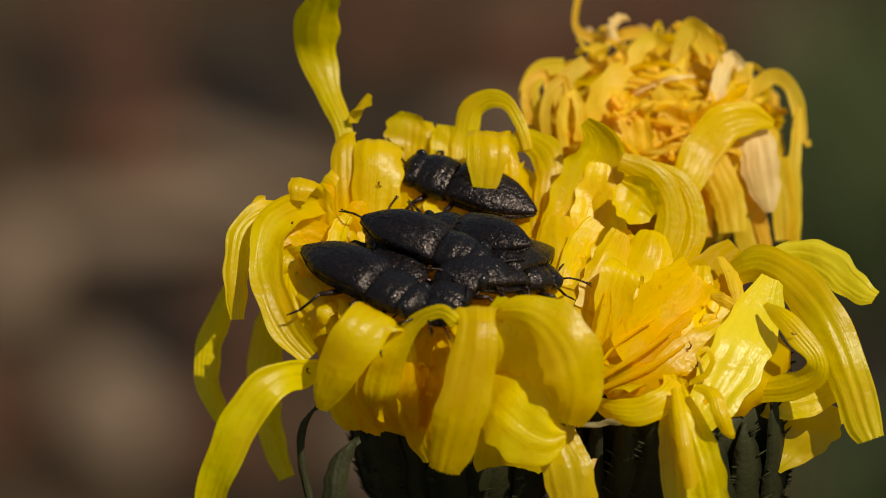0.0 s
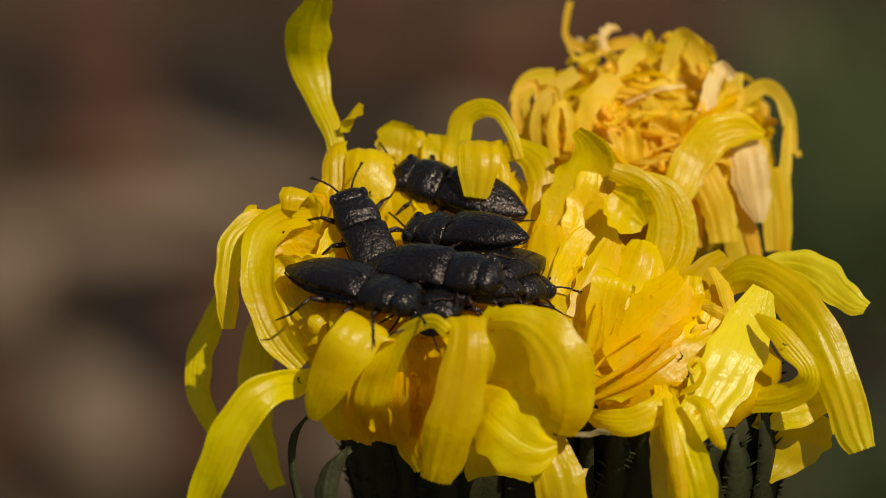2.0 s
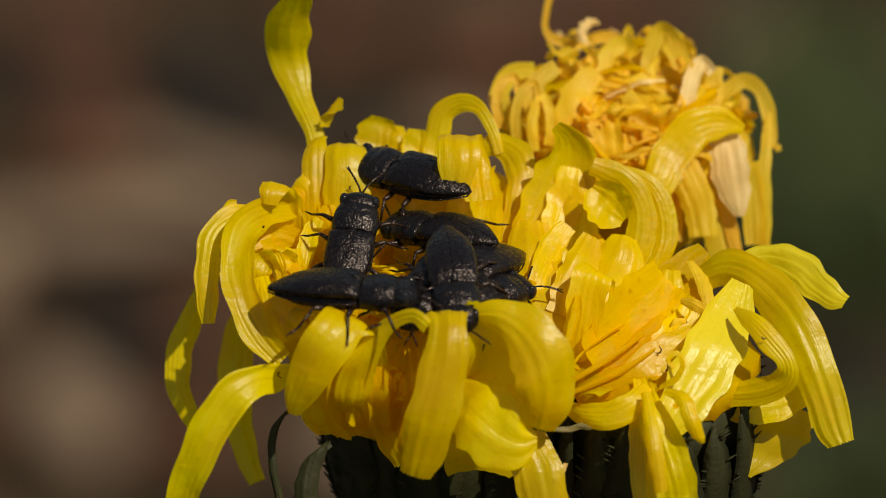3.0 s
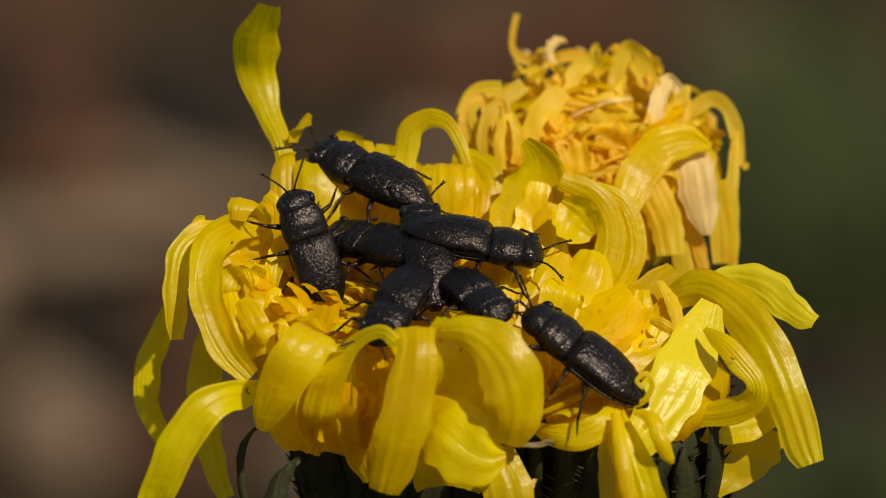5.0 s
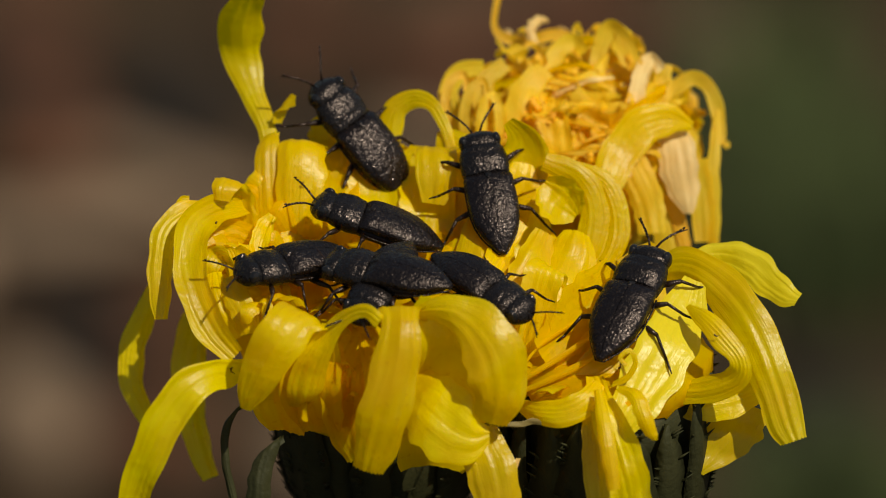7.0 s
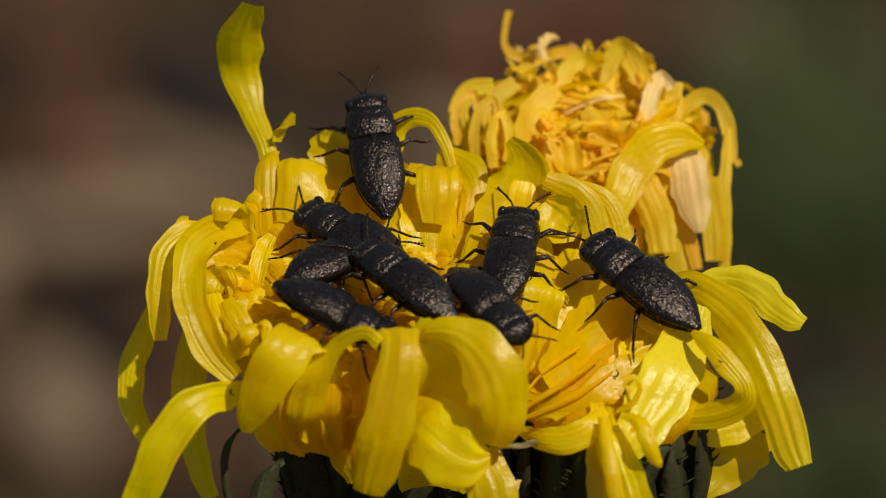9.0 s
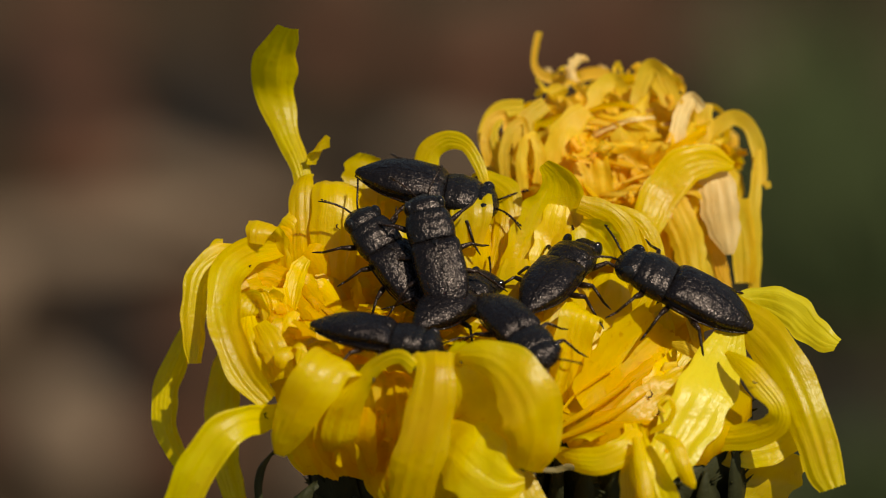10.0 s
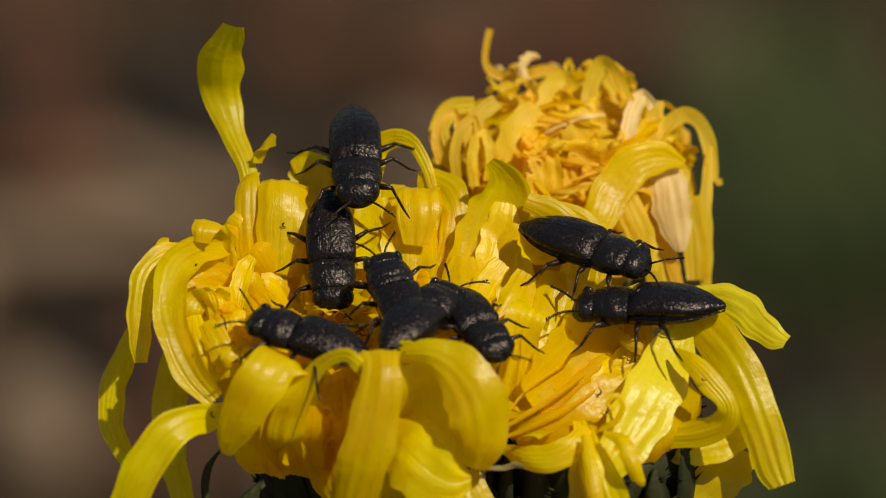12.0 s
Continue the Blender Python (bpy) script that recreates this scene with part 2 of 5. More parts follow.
def grass(name, count, cx, cy, rx, ry, height, seed):
    rng = random.Random(seed)
    bm = bmesh.new()
    for _ in range(count):
        x, y = cx + rng.gauss(0, rx), cy + rng.gauss(0, ry)
        h, a = height * rng.uniform(0.5, 1.1), rng.uniform(0, 6.28)
        w = rng.uniform(0.8, 1.8) * MM
        lean = h * rng.uniform(0.1, 0.6)
        prev = None
        for k in range(5):
            f = k / 4
            px, py, pz = x + math.cos(a) * lean * f * f, y + math.sin(a) * lean * f * f, h * f - 0.003
            ww = w * (1 - f) + 0.0001
            q = [bm.verts.new((px - math.sin(a) * ww, py + math.cos(a) * ww, pz)), bm.verts.new((px + math.sin(a) * ww, py - math.cos(a) * ww, pz))]
            if prev:
                bm.faces.new((prev[0], prev[1], q[1], q[0]))
            prev = q
    ob = mesh_object(name, bm, GRASS)
    return tagged(ob, "olive green grass growing in the soil, blurred", "grass", kind="stuff")


ground()

# ---- the flowers ----


def flower(label, x, y):
    """The root of a flower head with its stem; it stands in the soil at x, y (mm)."""
    ob = new("composite_flower")
    ob.empty_display_size = 0.02
    ob.matrix_basis = pose(x * MM, y * MM, 0)
    ob["root"] = (x, y, -HEIGHT)
    return tagged(ob, label, "flower", group="composite flowers of one plant")


petal_count = [0]


def petal(head, stations, mat=None, name="petal", cup=0.2, label="", **more):
    petal_count[0] += 1
    r = head["root"]
    bm = ribbon_mesh(stations, cup, petal_count[0], base=(-r[0], -r[1], -r[2]), **more)
    return part(name, bm, mat or FRESH, head, label)


def lathe(head, cx, cy, rings, mat, name, label="", sides=40, flute=0.0):
    """A turned body about a vertical axis through cx, cy: rings of radius, z (mm)."""
    r0 = head["root"]
    bm = bmesh.new()
    loops = []
    for r, z in rings:
        loops.append([bm.verts.new(Vector((cx - r0[0] + r * (1 + flute * math.cos(13 * a)) * math.cos(a), cy - r0[1] + r * (1 + flute * math.cos(13 * a)) * math.sin(a), z - r0[2])) * MM)
                      for a in [k * 2 * math.pi / sides for k in range(sides)]])
    for a, b in zip(loops, loops[1:]):
        for k in range(sides):
            bm.faces.new((a[k], a[(k + 1) % sides], b[(k + 1) % sides], b[k]))
    bm.faces.new(loops[-1])
    return part(name, bm, mat, head, label)


def stem(head, cx, cy, ztop, r=1.5):
    r0 = head["root"]
    pts = [(cx - r0[0], cy - r0[1], ztop - r0[2]), (cx - r0[0], cy - r0[1], ztop - r0[2] - 15), (1.5, 1, 200), (-1, 0.5, 110), (0, 0, 40), (0, 0, -6)]
    line = spline(pts, 6)
    return part("stem", tube_mesh([tuple(p) for p in line], [r * (1 + 0.25 * i / len(line)) for i in range(len(line))], 12), STEM, head)


def bract(head, cx, cy, ang, r0, z0, r1, z1, width, seed, curl=0.0):
    """A narrow dark bract with a few teeth along its edges."""
    root = head["root"]
    rng = random.Random(seed)
    a = radians(ang)
    bm = bmesh.new()
    prev = None
    n = 9
    for i in range(n):
        f = i / (n - 1)
        r = r0 + (r1 - r0) * f + 0.9 * math.sin(f * 3.14) + curl * f ** 3
        z = z0 + (z1 - z0) * f
        w = width * (0.75 + 0.5 * math.sin(f * 2.4)) * (1 - f ** 5 * 0.92) / 2 * (1.12 if i % 2 else 0.92)
        cpt = Vector((cx - root[0] + r * math.cos(a), cy - root[1] + r * math.sin(a), z - root[2]))
        side = Vector((-math.sin(a), math.cos(a), 0))
        out = Vector((math.cos(a), math.sin(a), 0.2)) * 0.22
        q = [bm.verts.new(p * MM) for p in (cpt - side * w, cpt + out, cpt + side * w, cpt - out)]
        if prev:
            for k in range(4):
                bm.faces.new((prev[k], prev[(k + 1) % 4], q[(k + 1) % 4], q[k]))
        prev = q
    bm.faces.new(prev)
    for _ in range(22):
        f = rng.uniform(0.1, 0.97)
        r = r0 + (r1 - r0) * f + 0.9 * math.sin(f * 3.14) + curl * f ** 3
        sgn = rng.choice((-1, 1))
        w = width * 0.45 * (1 - f ** 4)
        b0 = Vector((cx - root[0] + r * math.cos(a), cy - root[1] + r * math.sin(a), z0 + (z1 - z0) * f - root[2])) + Vector((-math.sin(a), math.cos(a), 0)) * w * sgn
        tip = b0 + Vector((-math.sin(a) * sgn * 0.5, math.cos(a) * sgn * 0.5, 0.35)) + Vector((math.cos(a), math.sin(a), 0)) * 0.25
        tube_mesh([b0, (b0 + tip) / 2, tip], [0.09, 0.06, 0.015], 5, bm)
    return part("bract", bm, BRACT, head)


def floret(head, cx, cy, cz, ang, r0, r1, z0, z1, width, seed, mat, twist=0.0, curl=0.0):
    """A small inner floret: a strap that rises from the disc and leans outwards."""
    a = radians(ang)
    u, v = math.cos(a), math.sin(a)
    lay = math.degrees(math.atan2(u * 0.5, -v)) + twist
    st = []
    for f in (0.0, 0.35, 0.7, 1.0):
        r = r0 + (r1 - r0) * f - curl * max(0, f - 0.6)
        z = z0 + (z1 - z0) * math.sin(f * 1.57) - curl * max(0, f - 0.5) * 1.2
        st.append((cx + r * u, cy + r * v, cz + z, width * (0.7 + 0.5 * f if f < 0.9 else 0.8), lay))
    return petal(head, st, mat, "floret", cup=0.35, steps=4, across=5)

# yellow composite flower with curling ray petals, crowded with beetles
flower_a = flower("yellow composite flower with curling ray petals, crowded with beetles", -3.3, 0.0)
petal(flower_a, [(-7.53, 4.94, 0.55, 0.95, 0), (-7.86, 6.25, 1.63, 0.92, 8), (-8.49, 7.71, 2.55, 1.2, 12), (-9, 8.96, 3.71, 1.78, 6), (-9.12, 9.01, 5.21, 2.18, 0), (-8.86, 8.6, 6.7, 1.74, -4), (-8.39, 8.12, 8.06, 1, -6)], FRESH, cup=-0.22)
petal(flower_a, [(-5.79, 5.44, 0.63, 1.58, -8), (-5.94, 5.21, 1.43, 2, -10), (-6.11, 4.3, 1.64, 2.21, -8), (-6.13, 3.26, 1.05, 2.32, -4), (-6.24, 2.21, -0.18, 2.26, 0), (-6.32, 1.39, -1.99, 2, 0)], FRESH, cup=0.275)
petal(flower_a, [(-7.53, 5.55, 1.61, 0.68, 10), (-7.73, 4.64, 1.63, 1, 8), (-7.78, 3.67, 0.96, 1.21, 4), (-7.72, 2.62, -0.26, 1.21, 0), (-7.62, 1.87, -1.96, 1.05, 0)], FRESH, cup=0.22)
petal(flower_a, [(-7.33, 6.05, 1.87, 0.42, 20), (-7.16, 6.25, 2.43, 0.68, 30), (-6.84, 6.2, 2.94, 0.79, 60), (-6.44, 6.05, 3.09, 0.47, 80)], FRESH)
petal(flower_a, [(-8.91, 0.57, -0.61, 1.42, 0), (-9.12, 0.95, 0.45, 1.63, -4), (-9.32, 1, 1.34, 1.58, -8), (-9.46, 0.55, 1.96, 1.42, -8), (-9.72, -0.09, 1.84, 1.16, -10), (-9.82, -0.38, 1.34, 0.79, -10)], FRESH, cup=0.22)
petal(flower_a, [(-8.75, 0.9, 0.36, 0.89, -62), (-9.96, -0.39, 0.92, 1.37, -64), (-10.95, -1.97, 0.99, 1.63, -34), (-11.3, -3.62, 0.13, 1.58, -4), (-10.96, -5.23, -1.05, 1.53, 22), (-10.17, -6.47, -2.2, 1.47, 36), (-9.18, -7.13, -3.14, 1, 45)], FRESH, cup=-0.385)
petal(flower_a, [(-9.97, 0.04, 0.46, 0.95, -70), (-11.39, -0.83, 0.96, 1.16, -70), (-12.38, -1.74, 0.58, 1.16, -30), (-12.68, -2.81, -0.47, 1.16, 0), (-12.68, -3.77, -1.73, 1.05, 0), (-12.62, -4.36, -2.75, 0.63, 0)], FRESH, cup=0.165)
petal(flower_a, [(-11.35, -0.42, 0.88, 0.37, -60), (-11.87, -0.7, 0.8, 0.42, 0), (-11.71, -0.39, 1.32, 0.42, -100), (-11.35, -0.27, 1.34, 0.32, -90)], FRESH)
petal(flower_a, [(-12.43, 3.72, -4.55, 0.76, -25), (-13.37, 2.37, -5.9, 1.03, -25), (-14.15, 0.99, -7.47, 1.25, -12), (-14.09, -0.01, -9.22, 1.07, 14), (-13.1, -0.72, -10.85, 0.71, 30)], FRESH, cup=0.165)
petal(flower_a, [(-10.65, 3.49, -5.95, 1.21, -10), (-11.23, 2.52, -7.21, 1.53, -8), (-11.54, 1.57, -8.48, 1.58, 0), (-11.49, 0.56, -10.03, 1.42, 8), (-11.06, -0.67, -11.75, 1.16, 18), (-10.47, -1.72, -12.96, 0.79, 22)], FRESH, cup=0.165)
petal(flower_a, [(-8.72, -7.02, -3.75, 0.94, 92), (-9.26, -8.38, -3.31, 1.23, 95), (-10.18, -9.29, -2.88, 1.47, 105), (-11.31, -10.14, -3.16, 1.76, 128), (-12.24, -10.76, -4.24, 1.85, 145), (-12.93, -11.13, -5.68, 1.72, 153), (-13.57, -11.4, -7.34, 1.56, 158), (-14, -11.5, -9.11, 1.23, 160)], FRESH, cup=0.165)
petal(flower_a, [(-5.06, -7.88, -4.45, 1.25, -10), (-5.1, -8, -2.26, 1.75, -20), (-5.51, -8.07, -0.77, 1.9, -36), (-6.2, -8.54, -0.19, 2.21, -38), (-7.04, -9.66, -0.73, 2.34, -36), (-7.88, -10, -2.13, 2.03, -32), (-8.38, -9.96, -3.45, 1.37, -26), (-8.63, -9.89, -4.34, 0.53, -20)], FRESH, cup=0.138)
petal(flower_a, [(-6.2, -8.3, -5.1, 0.9, 186), (-5.95, -8.85, -4.1, 1.55, 182), (-5.7, -8.95, -2.9, 1.6, 172), (-5.05, -8.8, -1.5, 1.05, 146), (-4.15, -8.76, -0.18, 0.71, 118), (-3.16, -8.93, 0.34, 0.67, 92), (-2.43, -9.42, 0.09, 0.67, 60)], FRESH, cup=0.165)
petal(flower_a, [(-1.28, -7.7, -3.34, 1.58, 0), (-1.27, -8.04, -0.73, 2, 0), (-1.5, -8.56, 0.37, 2.05, 0), (-1.5, -9.7, 0.2, 1.75, -3), (-1.66, -10.93, -1.12, 2.2, -6), (-2.15, -11.7, -3.07, 2.35, -12), (-2.55, -11.88, -4.78, 2.2, -14), (-2.95, -11.93, -6.4, 1.4, -16)], FRESH, cup=0.193)
petal(flower_a, [(-0.11, -5.78, -10, 2.89, 0), (0.31, -7.21, -7.29, 3.95, 0), (0.57, -8.22, -4.25, 5, 0), (0.81, -8.35, -2.05, 5.16, -6), (1.04, -8.21, -0.62, 4.63, -14), (1.24, -8.22, 0.16, 3.68, -18)], FRESH, cup=0.165)
petal(flower_a, [(-0.93, -8.12, -0.26, 0.47, 100), (0.03, -8.56, 0.18, 1.05, 102), (1.2, -9.06, 0.25, 1.9, 88), (2.3, -9.87, -0.4, 2.7, 55), (2.95, -10.6, -1.6, 2.9, 25), (3.05, -10.9, -3.1, 2.4, -2), (2.7, -10.8, -4.5, 1.5, -14)], FRESH, cup=0.275)
petal(flower_a, [(-1.28, -8.24, -3.87, 1.84, 55), (-0.36, -9.92, -3.99, 3.21, 58), (0.8, -10.97, -4.6, 3.47, 66), (1.76, -11.14, -5.1, 2.63, 74), (2.6, -10.83, -5.16, 0.79, 84)], FRESH, cup=0.165)
petal(flower_a, [(1.46, -8.88, -5.37, 1.58, 40), (2.18, -10.15, -5.98, 2.16, 28), (2.75, -11.2, -7.01, 2.32, 16), (3.01, -11.98, -8.36, 2.11, 10), (3.07, -12.59, -9.81, 1.58, 8)], FRESH, cup=0.165)
petal(flower_a, [(-2.29, 5.54, -0.41, 1.16, 0), (-2.07, 6.68, 0.78, 1.21, 2), (-1.81, 7.27, 1.79, 1.11, -20), (-1.01, 7.41, 2.44, 0.95, -75), (-0.05, 6.93, 2.41, 0.68, -120), (0.58, 6.05, 1.69, 0.53, -155), (0.9, 5.35, 0.86, 0.42, -160)], FRESH, cup=-0.11)
petal(flower_a, [(-4.89, 5.61, -0.29, 1.58, 0), (-4.89, 6.68, 0.78, 1.95, 0), (-4.79, 7.06, 1.42, 1.74, 0), (-4.63, 7.13, 1.75, 1.05, 0)], FRESH, cup=0.165)
petal(flower_a, [(-3.16, 5.85, -0.27, 1.05, 0), (-3.09, 6.71, 0.61, 1.21, 0), (-2.98, 7.04, 1.19, 0.79, 0)], FRESH, cup=0.165)
tongue = petal(flower_a, [(0.42, 2.7, -0.92, 1.32, 0), (0.11, 4.32, 0.29, 1.58, 0), (-0.37, 4.91, 1.3, 1.79, 0), (-0.53, 3.93, 1.61, 1.95, 0), (-0.53, 3.02, 1.03, 1.95, 0), (-0.63, 2.38, 0.12, 1.37, 0), (-0.69, 2.22, -0.15, 1.05, 0)], FRESH, cup=0.11)
petal(flower_a, [(0.16, 5.86, 0.94, 0.95, 70), (0.9, 5.74, 1.13, 1.16, 54), (1.7, 5.1, 0.83, 1.53, 30), (2.01, 3.99, 0.11, 1.47, 4), (1.75, 2.7, -0.92, 1.37, -12), (1.32, 1.56, -2.09, 1.16, -14)], FRESH, cup=0.165)
petal(flower_a, [(2.06, 0.6, -2.3, 1.7, -24), (2.86, 1.9, -1.07, 2.6, -22), (3.73, 3.1, 0.23, 3, -18), (4.26, 3.8, 1.35, 2.5, -8), (4.18, 4, 2.3, 1.6, 15), (3.54, 3.8, 3.21, 0.6, 40)], FRESH, cup=0.22)
petal(flower_a, [(5.17, 1.9, 1.01, 0.8, 45), (5.57, 1.5, 0.78, 1.8, 45), (5.96, 1.2, 0.46, 2.2, 45), (6.38, 1.1, 0.04, 1.8, 45), (6.73, 1.2, -0.42, 0.6, 45)], FRESH, cup=-0.5)
petal(flower_a, [(6.65, 3.8, 0.74, 0.7, 62), (7.97, 3.4, 0.27, 1, 42), (8.63, 2.6, -0.8, 1.15, 12), (8.63, 1.7, -2.02, 1.1, -15), (7.96, 0.9, -2.99, 0.95, -35), (7.08, 0.3, -3.44, 0.6, -45)], FRESH, cup=0.3)
petal(flower_a, [(5.23, 3, 1.56, 0.9, 66), (6.71, 2.7, 0.97, 1.25, 46), (7.5, 2, -0.06, 1.4, 18), (7.5, 1.2, -1.27, 1.35, -6), (6.89, 0.4, -2.34, 1.15, -27), (6.18, -0.2, -2.96, 0.7, -36)], FRESH, cup=0.3)
petal(flower_a, [(4.56, -5.17, -4.55, 1.32, 0), (4.71, -4.77, -2.66, 1.63, 0), (4.97, -4.24, -1.15, 1.84, -4), (5.23, -3.65, -0.52, 1.84, -14), (5.55, -2.99, -0.78, 1.58, -30), (5.82, -2.92, -1.46, 1.21, -60)], FRESH, cup=0.11)
petal(flower_a, [(2.52, -2.86, -1.95, 0.79, -30), (2.78, -1.9, -1.3, 0.95, -30), (3.37, -0.43, -0.75, 1.16, -34), (4.11, 0.53, -0.28, 0.89, -40)], FRESH, cup=-0.165)
petal(flower_a, [(-8.21, -5.55, -2.8, 0.95, 0), (-7.95, -4.85, -2, 1.32, 0), (-7.43, -4.01, -1.34, 1.53, -5), (-7.13, -3.2, -1.15, 1.05, -10)], DEEP, cup=-0.275)
petal(flower_a, [(-10.5, -0.69, -0.79, 1.32, -30), (-9.32, -0.38, -0.66, 2, -45), (-8, -0.41, -1.1, 1.74, -60)], DEEP, cup=0.11)
petal(flower_a, [(-6.38, -5.81, -3.26, 1.84, 0), (-6.25, -4.68, -2.1, 2.11, 0), (-5.87, -3.16, -1.47, 1.74, 0)], DEEP, cup=0.165)
petal(flower_a, [(-8.23, -3.6, -1.83, 0.63, -30), (-8.5, -2.66, -1.01, 0.84, -30), (-8.72, -1.4, -0.43, 0.74, -20)], FRESH, cup=0.275)
petal(flower_a, [(-7.76, 0.61, -2.15, 2.63, 0), (-8.04, 2.09, -1.18, 3.16, 0), (-8.05, 3.58, -0.2, 2.37, 0)], DEEP, cup=0.165)
petal(flower_a, [(-5.13, 1.22, -1.89, 2.63, 0), (-5, 3.01, -0.79, 3.16, 0), (-4.88, 4.5, 0.19, 2.63, 0)], DEEP, cup=0.165)
petal(flower_a, [(-2.48, 1.79, -1.31, 2.63, 0), (-2.49, 3.45, -0.43, 3.16, 0), (-2.49, 5.11, 0.45, 2.63, 0)], FRESH, cup=0.165)
petal(flower_a, [(-0.24, 1.35, -1.66, 2.37, 0), (-0.24, 3.14, -0.56, 2.63, 0), (-0.37, 4.8, 0.32, 2.11, 0)], FRESH, cup=0.165)
petal(flower_a, [(3.17, -4.9, -3.49, 2.37, -10), (2.78, -3.08, -2.13, 2.89, -10), (2.53, -0.95, -1.24, 2.95, -10), (2.4, 1.18, -0.35, 1.47, -10)], FRESH, cup=-0.275)
petal(flower_a, [(5.67, -4.04, -4, 2.89, -20), (5.94, -2.21, -2.64, 3.16, -20), (6.48, -0.5, -1.66, 2.63, -20), (6.75, 0.79, -1.03, 1.16, -20)], FRESH, cup=-0.275)
petal(flower_a, [(3.83, -3.99, -2.51, 1.58, -30), (4.22, -2.82, -1.68, 1.74, -30), (4.83, -1.47, -0.94, 1.58, -35), (5.29, -0.25, -0.43, 1.05, -40)], FRESH, cup=-0.165)
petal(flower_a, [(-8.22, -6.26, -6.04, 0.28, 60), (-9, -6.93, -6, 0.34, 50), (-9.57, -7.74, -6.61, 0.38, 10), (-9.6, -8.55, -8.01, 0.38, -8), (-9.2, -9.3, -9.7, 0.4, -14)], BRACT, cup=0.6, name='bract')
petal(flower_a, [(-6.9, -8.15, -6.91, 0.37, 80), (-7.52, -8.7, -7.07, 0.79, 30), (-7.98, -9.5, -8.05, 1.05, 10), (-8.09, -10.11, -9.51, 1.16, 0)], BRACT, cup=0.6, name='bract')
petal(flower_a, [(-4.09, -7.04, -7.4, 0.58, 0), (-4.17, -8.27, -3.92, 0.63, 0), (-4.22, -7.27, -2.99, 0.58, 0), (-4.28, -6.23, -2.4, 0.47, 0)], DEEP, cup=0.33, name='floret')
petal(flower_a, [(-3.56, -7.17, -7.62, 0.63, 0), (-3.49, -8.48, -4.09, 0.58, 0), (-3.39, -7.57, -3.12, 0.58, 0), (-3.44, -6.47, -2.41, 0.42, 0)], DEEP, cup=-0.33, name='floret')
petal(flower_a, [(-3.04, -7.21, -7.29, 0.53, 0), (-2.91, -8.67, -3.83, 0.58, 0), (-3.02, -7.62, -2.79, 0.58, 0), (-3.13, -6.58, -2.19, 0.42, 0)], DEEP, cup=0.33, name='floret')
petal(flower_a, [(-4.66, -7.29, -6.63, 0.68, 0), (-4.69, -8.35, -3.87, 0.53, 0), (-4.48, -7.57, -3.12, 0.58, 0)], DEEP, cup=0.33, name='floret')
petal(flower_a, [(3.99, 0.21, -2.83, 2.37, -20), (4.17, 1.55, -1.32, 2.74, -15), (4.39, 2.84, -0.08, 2.42, -10), (4.55, 3.85, 0.87, 1.58, -5)], FRESH, cup=0.165)
petal(flower_a, [(-8.94, -5.82, -2.88, 0.95, 25), (-9.61, -5.53, -1.78, 1.21, 28), (-10.03, -4.75, -1.03, 1.16, 20), (-10.15, -3.7, -0.61, 0.68, 10)], FRESH, cup=-0.22, name='floret')
petal(flower_a, [(-8.41, -6.06, -2.5, 1.05, 10), (-8.82, -5.69, -1.45, 1.21, 15), (-9.24, -5.1, -0.83, 1.21, 28), (-9.62, -4.38, -0.58, 0.68, 30)], FRESH, cup=-0.165, name='floret')
petal(flower_a, [(-10.11, -3.64, -1.5, 0.68, 0), (-10.26, -3.54, -0.53, 1.05, -10), (-9.95, -3.14, -0.03, 1.11, -30), (-9.42, -3.45, 0.03, 0.89, -60), (-9.15, -3.91, -0.37, 0.53, -80)], FRESH, cup=0.22, name='floret')
petal(flower_a, [(-8.59, -3.54, -1.74, 0.79, 10), (-8.75, -3.22, -0.77, 0.95, 0), (-9.01, -2.7, -0.28, 0.95, -10), (-8.69, -2.69, 0.13, 0.58, -20)], FRESH, cup=0.33, name='floret')
petal(flower_a, [(-8.3, -5.79, -1.63, 0.37, 90), (-7.98, -6.02, -0.83, 0.47, 40), (-7.63, -6.27, -0.86, 0.53, -40), (-7.82, -6.64, -1.49, 0.53, -90)], FRESH, cup=0.11, name='floret')
petal(flower_a, [(-7.64, -4.91, -2.51, 1.47, 0), (-7.42, -4.75, -1.63, 1.63, -4), (-7.32, -4.24, -1.15, 1.53, -6), (-7.23, -3.6, -1.04, 0.95, -8)], FRESH, cup=-0.303, name='floret')
petal(flower_a, [(-6.84, -6.5, -2.21, 1.5, -16), (-7.07, -7.5, -3.13, 2.5, -16), (-7.2, -8.1, -4.29, 2.9, -16), (-7.01, -7.7, -5.91, 2.6, -16), (-6.77, -6.9, -7.31, 1.6, -16)], DEEP, cup=-0.16, wave=0.0, ribs=0.012, ragged=0.02)
petal(flower_a, [(-5.26, -7, -1.95, 1.5, -8), (-5.49, -8, -2.87, 2.5, -8), (-5.63, -8.6, -4.03, 2.9, -8), (-5.43, -8.2, -5.63, 2.6, -8), (-5.18, -7.4, -7.03, 1.6, -8)], DEEP, cup=-0.16, wave=0.0, ribs=0.012, ragged=0.02)
petal(flower_a, [(-3.39, -6.7, -2.31, 1.5, 0), (-3.62, -7.7, -3.23, 2.5, 0), (-3.75, -8.3, -4.39, 2.9, 0), (-3.55, -8.0, -6.6, 2.6, 0), (-3.2, -7.4, -8.6, 1.5, 0)], DEEP, cup=-0.16, wave=0.0, ribs=0.012, ragged=0.02)
